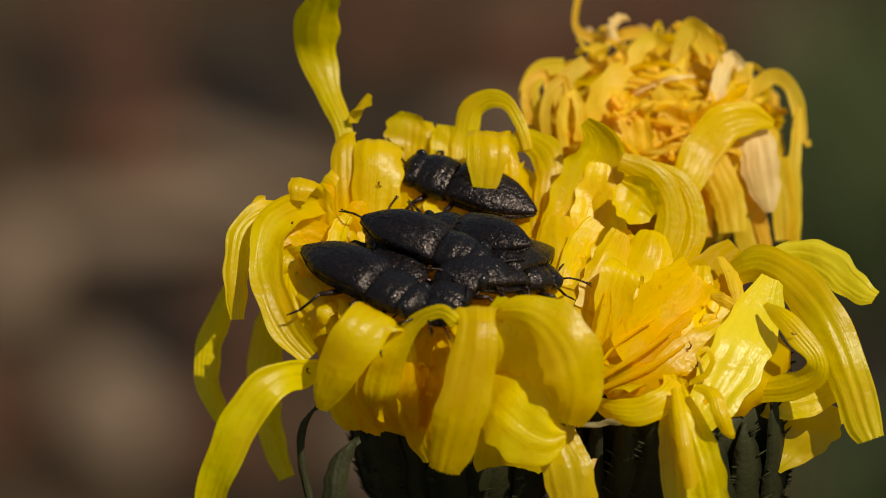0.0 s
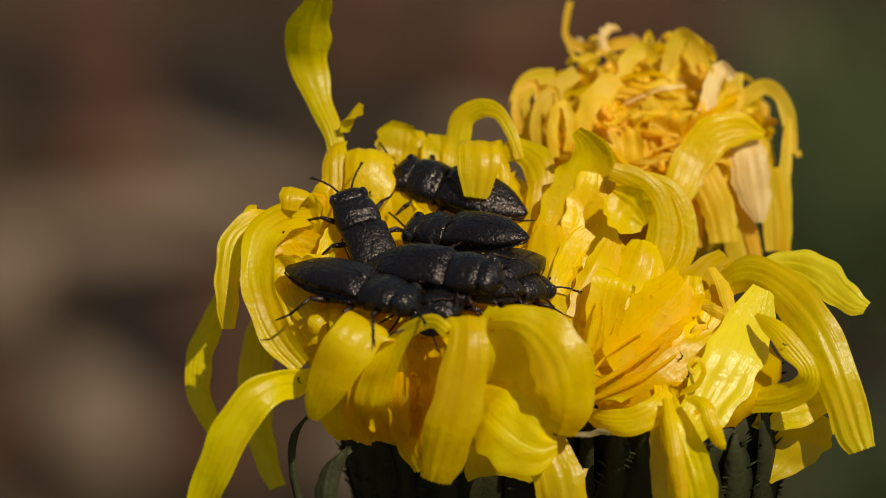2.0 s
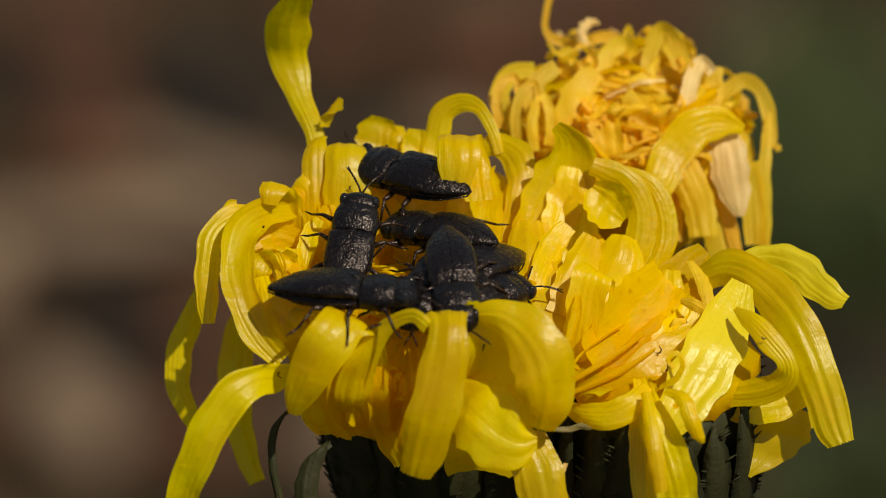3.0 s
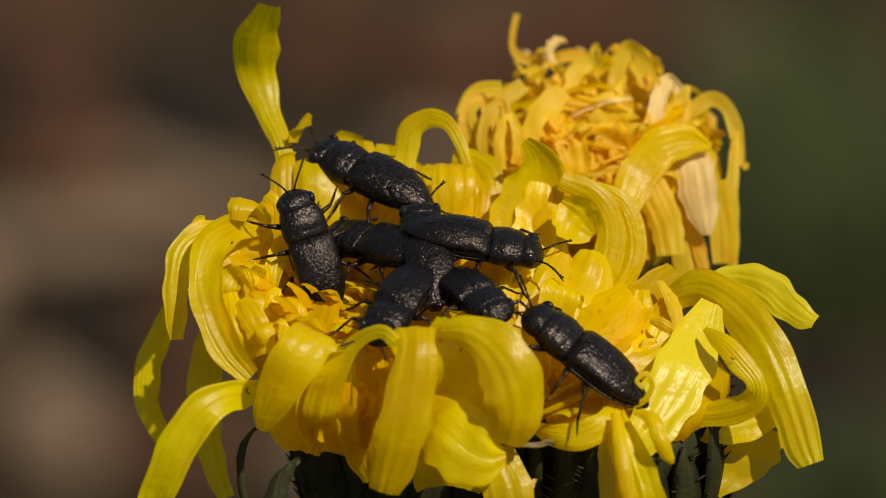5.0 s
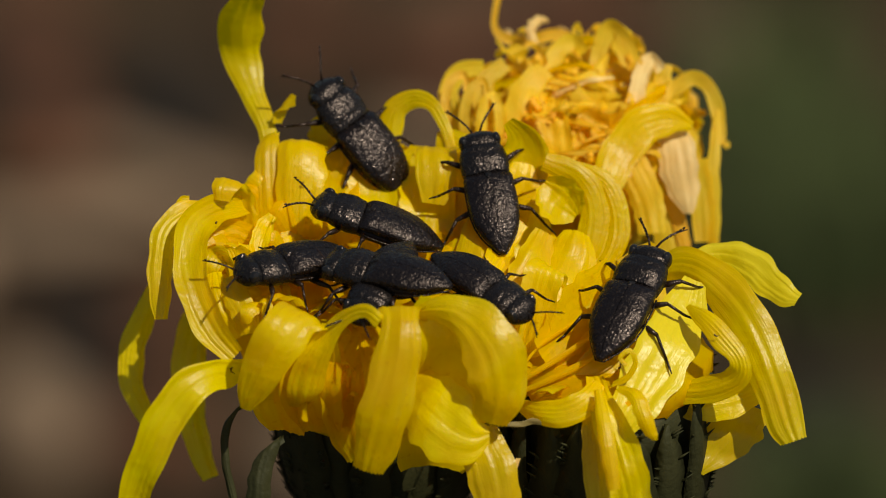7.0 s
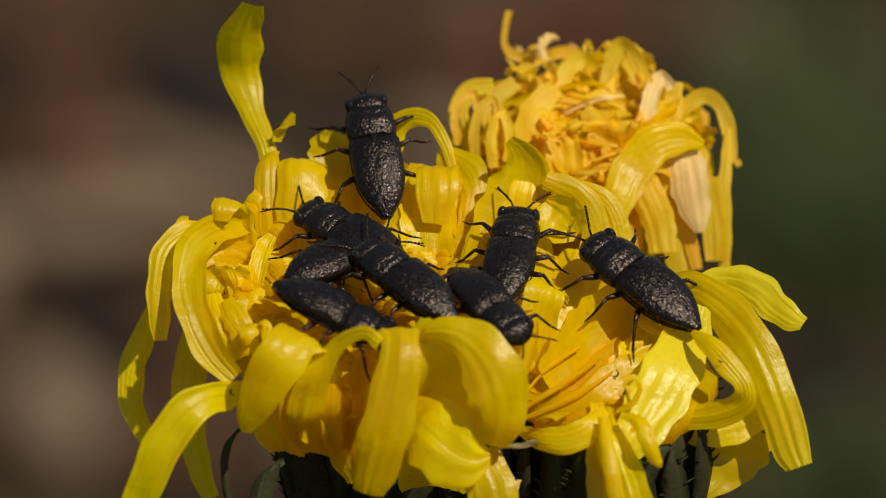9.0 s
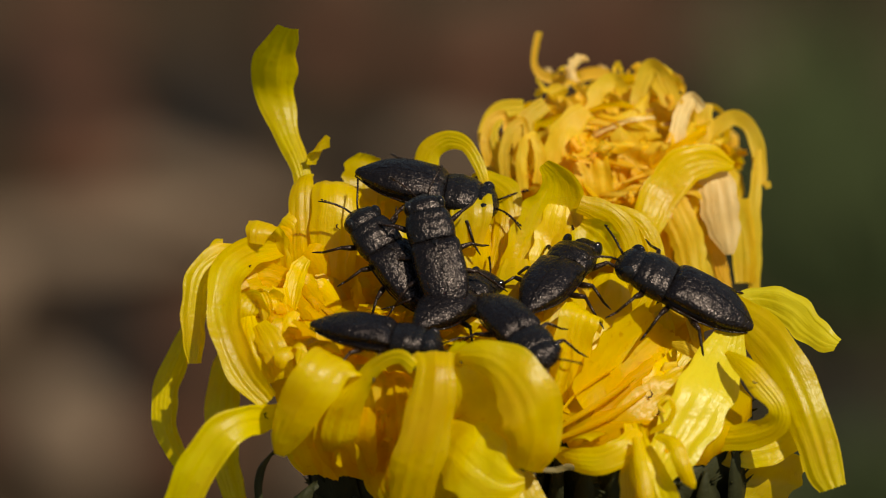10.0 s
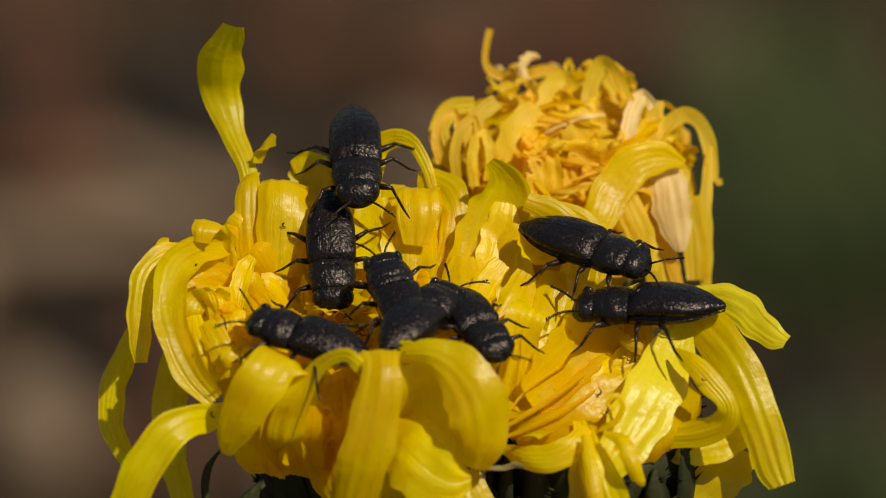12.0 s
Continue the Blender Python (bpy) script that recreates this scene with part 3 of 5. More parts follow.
petal(flower_a, [(-8.25, -1.9, -1.3, 0.63, -10), (-8.09, -1.21, -0.49, 0.89, -14), (-7.79, -0.24, -0.01, 0.79, -20), (-7.47, 0.14, 0.25, 0.42, -30)], FRESH, cup=0.33, name='floret')
petal(flower_a, [(-9.25, -5.15, -2.13, 0.58, 20), (-9.78, -4.54, -1.46, 0.68, 28), (-10.1, -4.1, -1.11, 0.58, 30), (-10.26, -3.91, -0.97, 0.32, 30)], FRESH, cup=0.275, name='floret')
petal(flower_a, [(-8.42, -4.42, -1.65, 0.58, 0), (-8.27, -4.05, -1.01, 0.79, -6), (-8.11, -3.64, -0.71, 0.68, -12), (-7.91, -3.34, -0.58, 0.37, -20)], FRESH, cup=-0.275, name='floret')
petal(flower_a, [(-9.27, -3.55, -0.94, 0.53, 10), (-9.37, -3.18, -0.31, 0.74, 0), (-9.59, -2.75, 0.04, 0.68, -10), (-9.85, -2.64, 0.22, 0.37, -20)], FRESH, cup=0.275, name='floret')
petal(flower_a, [(1.72, -9.5, -5.86, 0.12, 90), (2.63, -10, -5.01, 0.28, 95), (3.67, -10, -5.1, 0.22, 80), (4.63, -9.6, -5.16, 0.3, 90), (5.24, -9.2, -5.49, 0.1, 95)], EDGE, cup=0.3, ragged=0.3, wave=0.3)
petal(flower_a, [(3.67, -10.44, -8.08, 0.16, 0), (3.75, -10.25, -7.35, 0.29, 0), (3.96, -9.99, -6.89, 0.21, 20)], STRAW, cup=0.22)

# fading yellow composite flower with drooping ray petals
flower_b = flower("fading yellow composite flower with drooping ray petals", 8.3, -4.6)
petal(flower_b, [(12.22, -2.76, -1.59, 1.05, -20), (11.75, -4.2, -2.2, 2.1, -28), (11.02, -6.02, -2.9, 2.7, -34), (10.1, -7.66, -3.8, 2.75, -38), (9.25, -8.9, -4.75, 2.2, -42), (8.65, -9.7, -5.7, 1.0, -44)], PALE, cup=-0.2, ribs=0.014)
petal(flower_b, [(10.17, -0.96, -2.46, 1.32, 70), (11.51, -1.56, -1.5, 1.74, 76), (12.9, -2.68, -1.5, 2.0, 60), (14.3, -4.33, -2.3, 2.1, 42), (15.25, -5.74, -3.6, 2.05, 30), (15.95, -7.02, -5.1, 1.95, 22), (16.45, -7.81, -6.5, 1.7, 16), (16.75, -8.13, -7.1, 1.3, 12)], FRESH, cup=0.24, ribs=0.014)
petal(flower_b, [(11.76, -0.07, -2.12, 0.53, 90), (13.34, 0.09, -1.85, 1.16, 86), (14.81, -0.47, -2.01, 1.68, 66), (15.82, -1.37, -2.58, 1.47, 50), (16.52, -1.9, -2.88, 1.16, 50), (17.04, -2.17, -2.97, 0.68, 44)], PALE, cup=0.165)
petal(flower_b, [(11.81, -4.92, -1.72, 0.25, 40), (12.47, -6.04, -1.66, 0.88, 40), (13.44, -7.08, -2.26, 1.13, 30), (14.17, -7.75, -3.02, 0.95, 10), (14.02, -7.82, -3.94, 1.21, -40), (12.69, -7.39, -4.8, 1.26, -80), (10.88, -6.76, -5.31, 1.05, -88)], FRESH, cup=0.193)
petal(flower_b, [(15.15, -5.68, -5.83, 1.05, 111), (13.77, -6.45, -5.98, 1.63, 100), (12.2, -6.53, -6.11, 1.47, 95), (11.03, -6.32, -6.15, 0.79, 92)], FRESH, cup=0.138)
petal(flower_b, [(14.21, -5.08, -6.8, 3.16, -4), (13.68, -5.73, -7.52, 3.58, -16), (13.02, -6.47, -8.41, 2.53, -28), (12.36, -7.14, -9.36, 0.58, -34)], FRESH, cup=0.11)
petal(flower_b, [(7.46, -7.56, -3.89, 0.79, 10), (7.75, -9.17, -4.29, 1.2, 14), (8.31, -10.57, -5.11, 1.7, 18), (8.85, -11.59, -6.47, 2.0, 20), (9.3, -12.32, -8.3, 1.9, 18)], FRESH, cup=-0.3, fold=0.35, wave=0.18, ribs=0.02)
petal(flower_b, [(7.19, -8.49, -4.7, 0.53, 0), (7.33, -9.89, -5.52, 0.89, 0), (7.44, -10.9, -6.88, 1.05, 0), (7.64, -11.68, -8.24, 1.05, 0)], FRESH, cup=0.11)
petal(flower_b, [(3.81, -7.68, -5.3, 0.42, 60), (4.79, -9.11, -4.99, 1.05, 80), (6.14, -9.63, -4.68, 1.37, 92), (7.18, -9.17, -4.29, 1.16, 120), (7.71, -8.27, -3.92, 0.68, 140)], FRESH, cup=0.22)
petal(flower_b, [(10.73, 1.01, -2.26, 1.47, -55), (9.92, 0.04, -2.73, 2.37, -58), (8.64, -1.25, -3.36, 2.53, -62), (7.36, -2.77, -3.99, 2.11, -56), (6.19, -4.35, -4.73, 1.58, -50)], DEEP, cup=0.165)
petal(flower_b, [(10.43, -0.85, -2.67, 0.79, -60), (9.63, -2.13, -3.29, 1.84, -60), (8.3, -3.65, -3.92, 2, -60), (6.97, -5.17, -4.55, 1.58, -50)], DEEP, cup=0.165)
petal(flower_b, [(8.53, -5.51, -4.35, 1.58, -20), (7.48, -6.42, -4.72, 2.11, -30), (6.16, -7.26, -4.98, 1.84, -50)], DEEP, cup=0.11)
petal(flower_b, [(8.3, -8.29, -3.96, 0.32, 50), (9.0, -8.43, -3.5, 0.3, 120), (9.35, -8.32, -2.8, 0.26, 190), (9.1, -8.15, -2.25, 0.24, 280), (8.65, -8.33, -2.5, 0.22, 350), (8.95, -8.49, -2.85, 0.18, 420)], FRESH)
petal(flower_b, [(7.87, -6.57, -5.39, 2.37, -40), (8.54, -5.47, -4.67, 2.63, -45), (9.34, -4.13, -3.95, 2.37, -45), (10.14, -2.78, -3.22, 1.58, -40)], FRESH, cup=0.165)
petal(flower_b, [(10.5, -4.55, -3.09, 1.32, -45), (9.18, -5.83, -3.7, 2.42, -50), (7.86, -6.83, -4.23, 2.53, -56), (6.68, -7.39, -4.8, 1.58, -62)], FRESH, cup=0.165)
petal(flower_b, [(8.81, -3.73, -3.27, 1.32, -50), (7.88, -4.95, -3.77, 1.84, -52), (6.83, -5.99, -4.37, 1.84, -56), (5.78, -6.79, -4.95, 1.32, -60)], DEEP, cup=-0.165)
petal(flower_b, [(8.68, -9.37, -3.44, 0.58, 10), (9.34, -10.27, -3.39, 0.74, 20), (9.69, -11.08, -3.99, 0.79, 10), (10.01, -11.32, -4.81, 0.63, -10), (10.22, -11.31, -5.18, 0.26, -10)], FRESH, cup=0.495)
petal(flower_b, [(7.64, -9.28, -3.67, 0.42, 5), (7.84, -10.59, -4.34, 0.63, 8), (8.09, -11.8, -5.43, 0.74, 8), (8.35, -12.7, -7, 0.58, 8)], FRESH, cup=0.495)
petal(flower_b, [(9.85, -0.54, -1.73, 0.42, -20), (10.31, -1.42, -2.06, 0.63, -10), (10.56, -2.33, -2.44, 0.68, -5), (10.66, -3.02, -2.83, 0.26, 0)], DRY, cup=0.275, name='floret')
petal(flower_b, [(9.34, -3.18, -2.31, 0.26, 80), (9.86, -3.61, -2.25, 0.58, 75), (10.43, -3.94, -2.42, 0.47, 60)], DRY, cup=0.275, name='floret')
petal(flower_b, [(8.8, -4.62, -2.8, 0.26, 60), (9, -4.74, -2.61, 0.37, 70), (9.58, -4.52, -2.62, 0.26, 80)], DRY, cup=0.22, name='floret')
petal(flower_b, [(8.29, -3.95, -4.05, 1.58, 0), (8.41, -2.87, -3.17, 1.84, 4), (8.63, -1.69, -2.52, 1.74, 8), (8.85, -0.77, -2.14, 1.05, 10)], FRESH, cup=-0.165)

petal(flower_b, [(3.94, -7.6, -4.32, 0.25, 60), (5.25, -7, -3.77, 0.4, 55), (6.56, -6.2, -3.33, 0.45, 55), (7.62, -5.2, -3.01, 0.25, 50)], DEEP, cup=0.5, name="floret")
petal(flower_b, [(4.07, -7.9, -4.6, 0.2, 70), (5.64, -7.5, -4.08, 0.35, 65), (7.21, -6.8, -3.58, 0.4, 60), (8.13, -6, -3.3, 0.2, 60)], DEEP, cup=0.5, name="floret")
petal(flower_b, [(4.21, -6.8, -3.89, 0.3, 40), (4.99, -6, -3.3, 0.45, 45), (5.91, -5.2, -3.01, 0.4, 50), (6.71, -4.4, -2.88, 0.2, 50)], DEEP, cup=0.5, name="floret")
petal(flower_b, [(4.33, -8.2, -5.18, 0.25, 80), (5.9, -8, -4.75, 0.45, 75), (7.46, -7.6, -4.47, 0.4, 70), (8.39, -7, -4.22, 0.2, 60)], DEEP, cup=0.5, name="floret")
petal(flower_b, [(3.81, -6.9, -3.52, 0.3, 10), (4.2, -6.2, -2.57, 0.5, 5), (4.47, -5.3, -1.74, 0.5, 0), (4.55, -4.6, -1.24, 0.25, 0)], DEEP, cup=0.5, name="floret")
petal(flower_b, [(5.26, -6.2, -3.94, 2.2, -55), (6.58, -4.6, -3.37, 3.4, -52), (7.91, -3, -2.79, 3.6, -48), (8.97, -1.8, -2.12, 2.6, -45)], DEEP, cup=0.35)

# withered orange composite flower with shrivelled curled petals
flower_c = flower("withered orange composite flower with shrivelled curled petals", 7.2, 12.8)
petal(flower_c, [(7.45, 15.05, 0.07, 0.68, 0), (7.05, 15.83, 0.62, 0.63, 30), (6.11, 16.31, 1.04, 0.63, 70), (4.76, 16.14, 0.76, 0.58, 90), (3.62, 16.22, 0.9, 0.53, 60), (3.14, 16.49, 1.37, 0.32, 0), (3.19, 16.93, 2.12, 0.32, 0), (3.35, 17.28, 2.73, 0.32, 0)], BROWNED)
petal(flower_c, [(12.51, 9.21, -0.04, 0.42, 72), (11.51, 8.85, 0.53, 1.39, 95), (10.25, 8.37, 0.5, 1.86, 122), (9.17, 7.46, -0.28, 1.86, 143), (8.47, 6.42, -1.28, 1.64, 154), (7.88, 5.34, -2.75, 1.26, 160)], FRESH, cup=-0.11)
petal(flower_c, [(11.27, 10.02, -0.25, 0.95, 10), (11.66, 8.99, -0.83, 1.74, 6), (11.87, 8.14, -1.89, 1.79, 4), (12.14, 7.54, -2.93, 1.32, 0), (12.3, 7.23, -3.68, 0.42, 0)], STRAW, cup=0.165)
petal(flower_c, [(11.04, 11.44, -0.99, 0.63, 20), (11.59, 12.43, -0.07, 0.84, 20), (12.53, 12.98, 0.49, 0.76, -70), (13.44, 12.51, 0.07, 0.71, -130), (13.81, 11.59, -1.13, 0.71, -175), (13.86, 10.9, -1.92, 0.54, -200), (14.34, 10.87, -1.97, 0.3, -250)], DRY, cup=0.11)
petal(flower_c, [(13.75, 11.53, -0.43, 0.29, 0), (13.64, 10.69, -1.49, 0.52, 0), (13.52, 9.53, -2.69, 0.62, 0), (13.57, 8.6, -4.31, 0.62, 0), (13.52, 7.52, -6.17, 0.52, 0)], DRY, cup=0.165)
petal(flower_c, [(11.41, 8.3, -3.22, 0.68, 20), (11.89, 7.63, -4.38, 0.68, 20), (12.21, 6.96, -5.54, 0.53, 10)], BROWNED, cup=0.165)
petal(flower_c, [(7.95, 12.07, 0.5, 0.79, 0), (8.17, 13.22, 1.71, 0.89, 0), (8.71, 13.79, 2.68, 1.05, -60), (9.29, 13.01, 2.13, 1.05, -150), (9.82, 12.19, 1.51, 0.79, -150)], DRY, cup=0.165)
petal(flower_c, [(2.04, 11.03, -1.69, 0.89, 0), (1.24, 11.4, -0.66, 0.95, 10), (0.91, 11.93, 0.27, 0.95, -10), (1.5, 12.62, 1.06, 0.89, -60), (2.58, 12.71, 1.22, 0.68, -90)], DRY, cup=0.165)
petal(flower_c, [(3.11, 9.64, -0.9, 0.89, 0), (2.57, 9.96, 0.46, 1, 0), (2.7, 10.81, 1.52, 0.89, -20), (3.64, 11.56, 2.02, 0.79, -60)], DRY, cup=0.165)
petal(flower_c, [(6.03, 7.8, -1.08, 1.58, 0), (5.77, 8.52, 0.35, 1.74, 0), (5.51, 9.51, 0.87, 1.32, 0)], DRY, cup=0.22)
petal(flower_c, [(4.7, 8.37, -1.1, 1.32, 0), (4.3, 9.31, 0.52, 1.58, 0), (4.71, 10.5, 1.38, 1.32, -20), (5.52, 11.25, 1.88, 1.05, -40)], DRY, cup=-0.165)
petal(flower_c, [(10.63, 11.26, -0.89, 1.32, -10), (10.91, 12.42, 0.31, 1.32, 0), (11.08, 13.13, 1.14, 0.95, 10)], DRY, cup=-0.165)
petal(flower_c, [(9.51, 8.24, -1.33, 1.58, 10), (10.32, 7.3, -2.95, 1.58, 10), (10.58, 6.5, -4.34, 1.32, 0)], DRY, cup=0.165)
petal(flower_c, [(10.74, 8.88, -2.62, 1.58, 0), (11.2, 7.94, -4.24, 1.63, 0), (11.47, 6.94, -5.98, 1.05, 0)], DRY, cup=0.22)
petal(flower_c, [(12.63, 9.72, -2.17, 1.16, 10), (12.98, 8.78, -3.8, 1.21, 0), (13.09, 7.77, -5.54, 0.95, 0)], DRY, cup=-0.22)
petal(flower_c, [(8.72, 8.71, -1.91, 1.32, 0), (8.78, 7.91, -3.3, 1.58, 0), (8.99, 6.97, -4.92, 1.32, 0)], BROWNED, cup=0.275)
petal(flower_c, [(1.02, 9.74, -0.34, 0.42, 0), (0.75, 10.27, 0.59, 0.47, 10), (1.02, 10.98, 1.42, 0.47, -30), (1.66, 11.29, 1.56, 0.42, -80), (1.82, 10.71, 0.96, 0.37, -150)], BROWNED, cup=0.22)
petal(flower_c, [(1.76, 8.81, -0.74, 0.47, 0), (1.66, 9.48, 0.42, 0.53, 0), (1.98, 10.26, 1.37, 0.47, -30), (2.57, 10.63, 1.62, 0.37, -80), (2.78, 10.06, 1.02, 0.32, -160)], DRY, cup=0.22)
petal(flower_c, [(2.57, 8.51, -0.87, 0.53, 0), (2.46, 9.11, 0.17, 0.53, 0), (2.67, 9.82, 1, 0.47, -20), (3.16, 10.12, 1.14, 0.37, -90)], DRY, cup=-0.22)
petal(flower_c, [(3.23, 8.47, -0.54, 0.47, 0), (3.37, 9.07, 0.5, 0.53, 10), (3.1, 9.78, 1.33, 0.47, 30)], DRY, cup=0.22)
petal(flower_c, [(5.8, 11.99, 1.16, 0.79, 0), (6.07, 12.87, 1.9, 0.84, -20), (6.88, 13.35, 2.31, 0.74, -80), (7.35, 12.7, 2, 0.58, -140)], DRY, cup=0.22)
petal(flower_c, [(9.8, 10.62, 0.4, 0.74, 0), (10.08, 11.81, 1.26, 0.79, 0), (10.58, 12.57, 1.76, 0.68, -50), (11.05, 12.12, 1.4, 0.53, -130)], STRAW, cup=0.22)

# the hearts of the flowers: cup, disc, inner florets, bracts and stems
rng = random.Random(7)
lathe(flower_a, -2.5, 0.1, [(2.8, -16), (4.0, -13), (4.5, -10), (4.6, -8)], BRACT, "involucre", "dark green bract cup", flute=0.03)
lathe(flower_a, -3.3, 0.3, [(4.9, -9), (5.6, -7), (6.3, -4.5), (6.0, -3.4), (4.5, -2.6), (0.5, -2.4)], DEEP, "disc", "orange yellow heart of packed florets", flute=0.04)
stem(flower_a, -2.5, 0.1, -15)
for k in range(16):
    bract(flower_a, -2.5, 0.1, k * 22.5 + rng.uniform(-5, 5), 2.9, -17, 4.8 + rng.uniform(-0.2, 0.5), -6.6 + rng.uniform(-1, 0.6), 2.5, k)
for k in range(150):
    a = rng.uniform(0, 360)
    r = 6.4 * math.sqrt(rng.uniform(0.01, 1))
    back = max(0.0, math.sin(radians(a))) * (r / 6.4) ** 2
    side = 1.2 if 135 < a < 240 and r > 3.5 else 0.0
    floret(flower_a, -3.3, 0.3, -3.2, a, r * 0.8, r * 1.12 + 0.5, 0, 1.5 + side + 2.6 * back + rng.uniform(-0.3, 0.5), rng.uniform(0.7, 1.5), k, DEEP if rng.random() < 0.6 else FRESH, rng.uniform(-25, 25), rng.uniform(0, 0.8))

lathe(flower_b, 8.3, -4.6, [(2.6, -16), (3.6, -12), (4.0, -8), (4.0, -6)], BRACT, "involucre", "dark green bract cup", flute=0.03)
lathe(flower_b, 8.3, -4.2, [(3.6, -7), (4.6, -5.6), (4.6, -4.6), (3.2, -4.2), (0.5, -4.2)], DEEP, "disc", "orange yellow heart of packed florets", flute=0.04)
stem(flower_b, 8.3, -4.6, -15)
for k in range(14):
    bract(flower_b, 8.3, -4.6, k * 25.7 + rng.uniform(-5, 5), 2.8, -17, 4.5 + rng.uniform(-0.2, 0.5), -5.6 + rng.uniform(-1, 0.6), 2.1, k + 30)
for k in range(9):
    a = rng.uniform(95, 275)
    r = 4.4 * math.sqrt(rng.uniform(0.02, 1))
    back = max(0.0, math.sin(radians(a))) * (r / 4.4) ** 2
    floret(flower_b, 7.6, -4.0, -5, a, r * 0.8, r * 1.2 + 0.6, 0, 1.3 + 3.4 * back + rng.uniform(-0.3, 0.5), rng.uniform(0.6, 1.4), k + 200, DEEP if rng.random() < 0.6 else FRESH, rng.uniform(-25, 25), rng.uniform(0, 0.8))

lathe(flower_c, 7.2, 12.8, [(2.2, -17), (3.4, -13), (3.9, -9), (3.6, -7)], BRACT, "involucre", "dark green bract cup", flute=0.03)
lathe(flower_c, 7.2, 12.8, [(3.4, -8), (4.4, -5), (4.6, -2.9), (3.9, -1.2), (2.4, -0.1), (0.4, 0.2)], DRY, "disc", "withered orange heart of the flower", flute=0.05)
stem(flower_c, 7.2, 12.8, -16)
for k in range(70):
    a = rng.uniform(0, 360)
    ca, sa = math.cos(radians(a)), math.sin(radians(a))
    e0 = rng.uniform(-75, 50)
    run = rng.uniform(35, 65)
    puff = rng.uniform(0.88, 1.04)
    lay = math.degrees(math.atan2(0.5 * ca, -sa)) + rng.uniform(-22, 22)
    w = rng.uniform(0.5, 1.5)
    st = []
    for i in range(6):
        q = i / 5.0
        e = radians(e0 + run * q)
        d = puff * (0.9 + 0.12 * math.sin(q * 3.14)) + 0.16 * max(0, q - 0.6) * math.sin(k * 2.1)
        st.append((6.9 + 5.3 * d * math.cos(e) * ca + rng.uniform(-0.2, 0.2), 12.8 + 5.0 * d * math.cos(e) * sa + rng.uniform(-0.2, 0.2), -2.2 + 3.2 * d * math.sin(e) + rng.uniform(-0.15, 0.15),
                   w * (0.6, 0.9, 1.0, 1.05, 0.9, 0.55)[i], lay + 30 * q * math.sin(k * 1.3)))
    petal(flower_c, st, STRAW if rng.random() < 0.05 else (FRESH if rng.random() < 0.15 else DRY), cup=rng.uniform(-0.7, 0.8), steps=6, across=9, wave=0.4, ragged=0.2)

for k in range(90):
    n0 = Vector((rng.uniform(-1, 1), rng.uniform(-1, 0.5), rng.uniform(-0.7, 1))).normalized()
    way = n0.cross(Vector((rng.uniform(-1, 1), rng.uniform(-1, 1), rng.uniform(-1, 1)))).normalized()
    across_way = n0.cross(way)
    lay = math.degrees(math.atan2(across_way.y * math.sin(DIP) + across_way.z * math.cos(DIP), across_way.x)) + rng.uniform(-30, 30)
    w = rng.uniform(0.35, 1.1) * (0.6 if k % 4 == 0 else 1)
    run, swing, start = rng.uniform(0.8, 1.5), rng.uniform(0.05, 0.2) * (1.6 if k % 4 == 0 else 1), rng.uniform(0.92, 1.02)
    st = []
    for i in range(7):
        q = i / 6.0
        d = (n0 * math.cos(run * q) + way * math.sin(run * q)) * (start + swing * math.sin(q * 4.6 + k))
        st.append((6.9 + 5.3 * d.x, 12.8 + 5.0 * d.y, -2.2 + 3.2 * d.z, w * (0.7, 0.9, 1.0, 1.05, 0.95, 0.8, 0.5)[i], lay + 60 * q * math.sin(k * 1.7)))
    petal(flower_c, st, STRAW if rng.random() < 0.04 else (DEEP if rng.random() < 0.25 else DRY), cup=rng.uniform(-1.0, 1.0), steps=5, across=7, wave=0.45, ragged=0.2)

# thin shrivelled tips that stand out of the withered head and curl over
for k in range(46):
    n0 = Vector((rng.uniform(-1, 1), rng.uniform(-1, 0.6), rng.uniform(-0.25, 1))).normalized()
    way = n0.cross(Vector((rng.uniform(-1, 1), rng.uniform(-1, 1), rng.uniform(-1, 1)))).normalized()
    lay = rng.uniform(0, 180)
    w, rise, turn = rng.uniform(0.28, 0.75), rng.uniform(0.5, 1.15), rng.uniform(2.2, 4.6)
    st = []
    for i in range(7):
        q = i / 6.0
        out = rise * math.sin(turn * q) / turn * 2.0
        over = rise * (1 - math.cos(turn * q)) / turn * 2.0
        d = Vector((5.9 * n0.x, 5.6 * n0.y, 4.2 * n0.z)) + n0 * out + way * over
        st.append((6.9 + d.x, 12.8 + d.y, -2.2 + d.z, w * (1.0, 1.0, 0.95, 0.85, 0.75, 0.6, 0.3)[i], lay + 70 * q * math.sin(k * 2.3)))
    petal(flower_c, st, (BROWNED, DRY, DRY, STRAW, BROWNED)[k % 5], cup=rng.uniform(-0.8, 0.8), steps=4, across=5, wave=0.2, ragged=0.14)


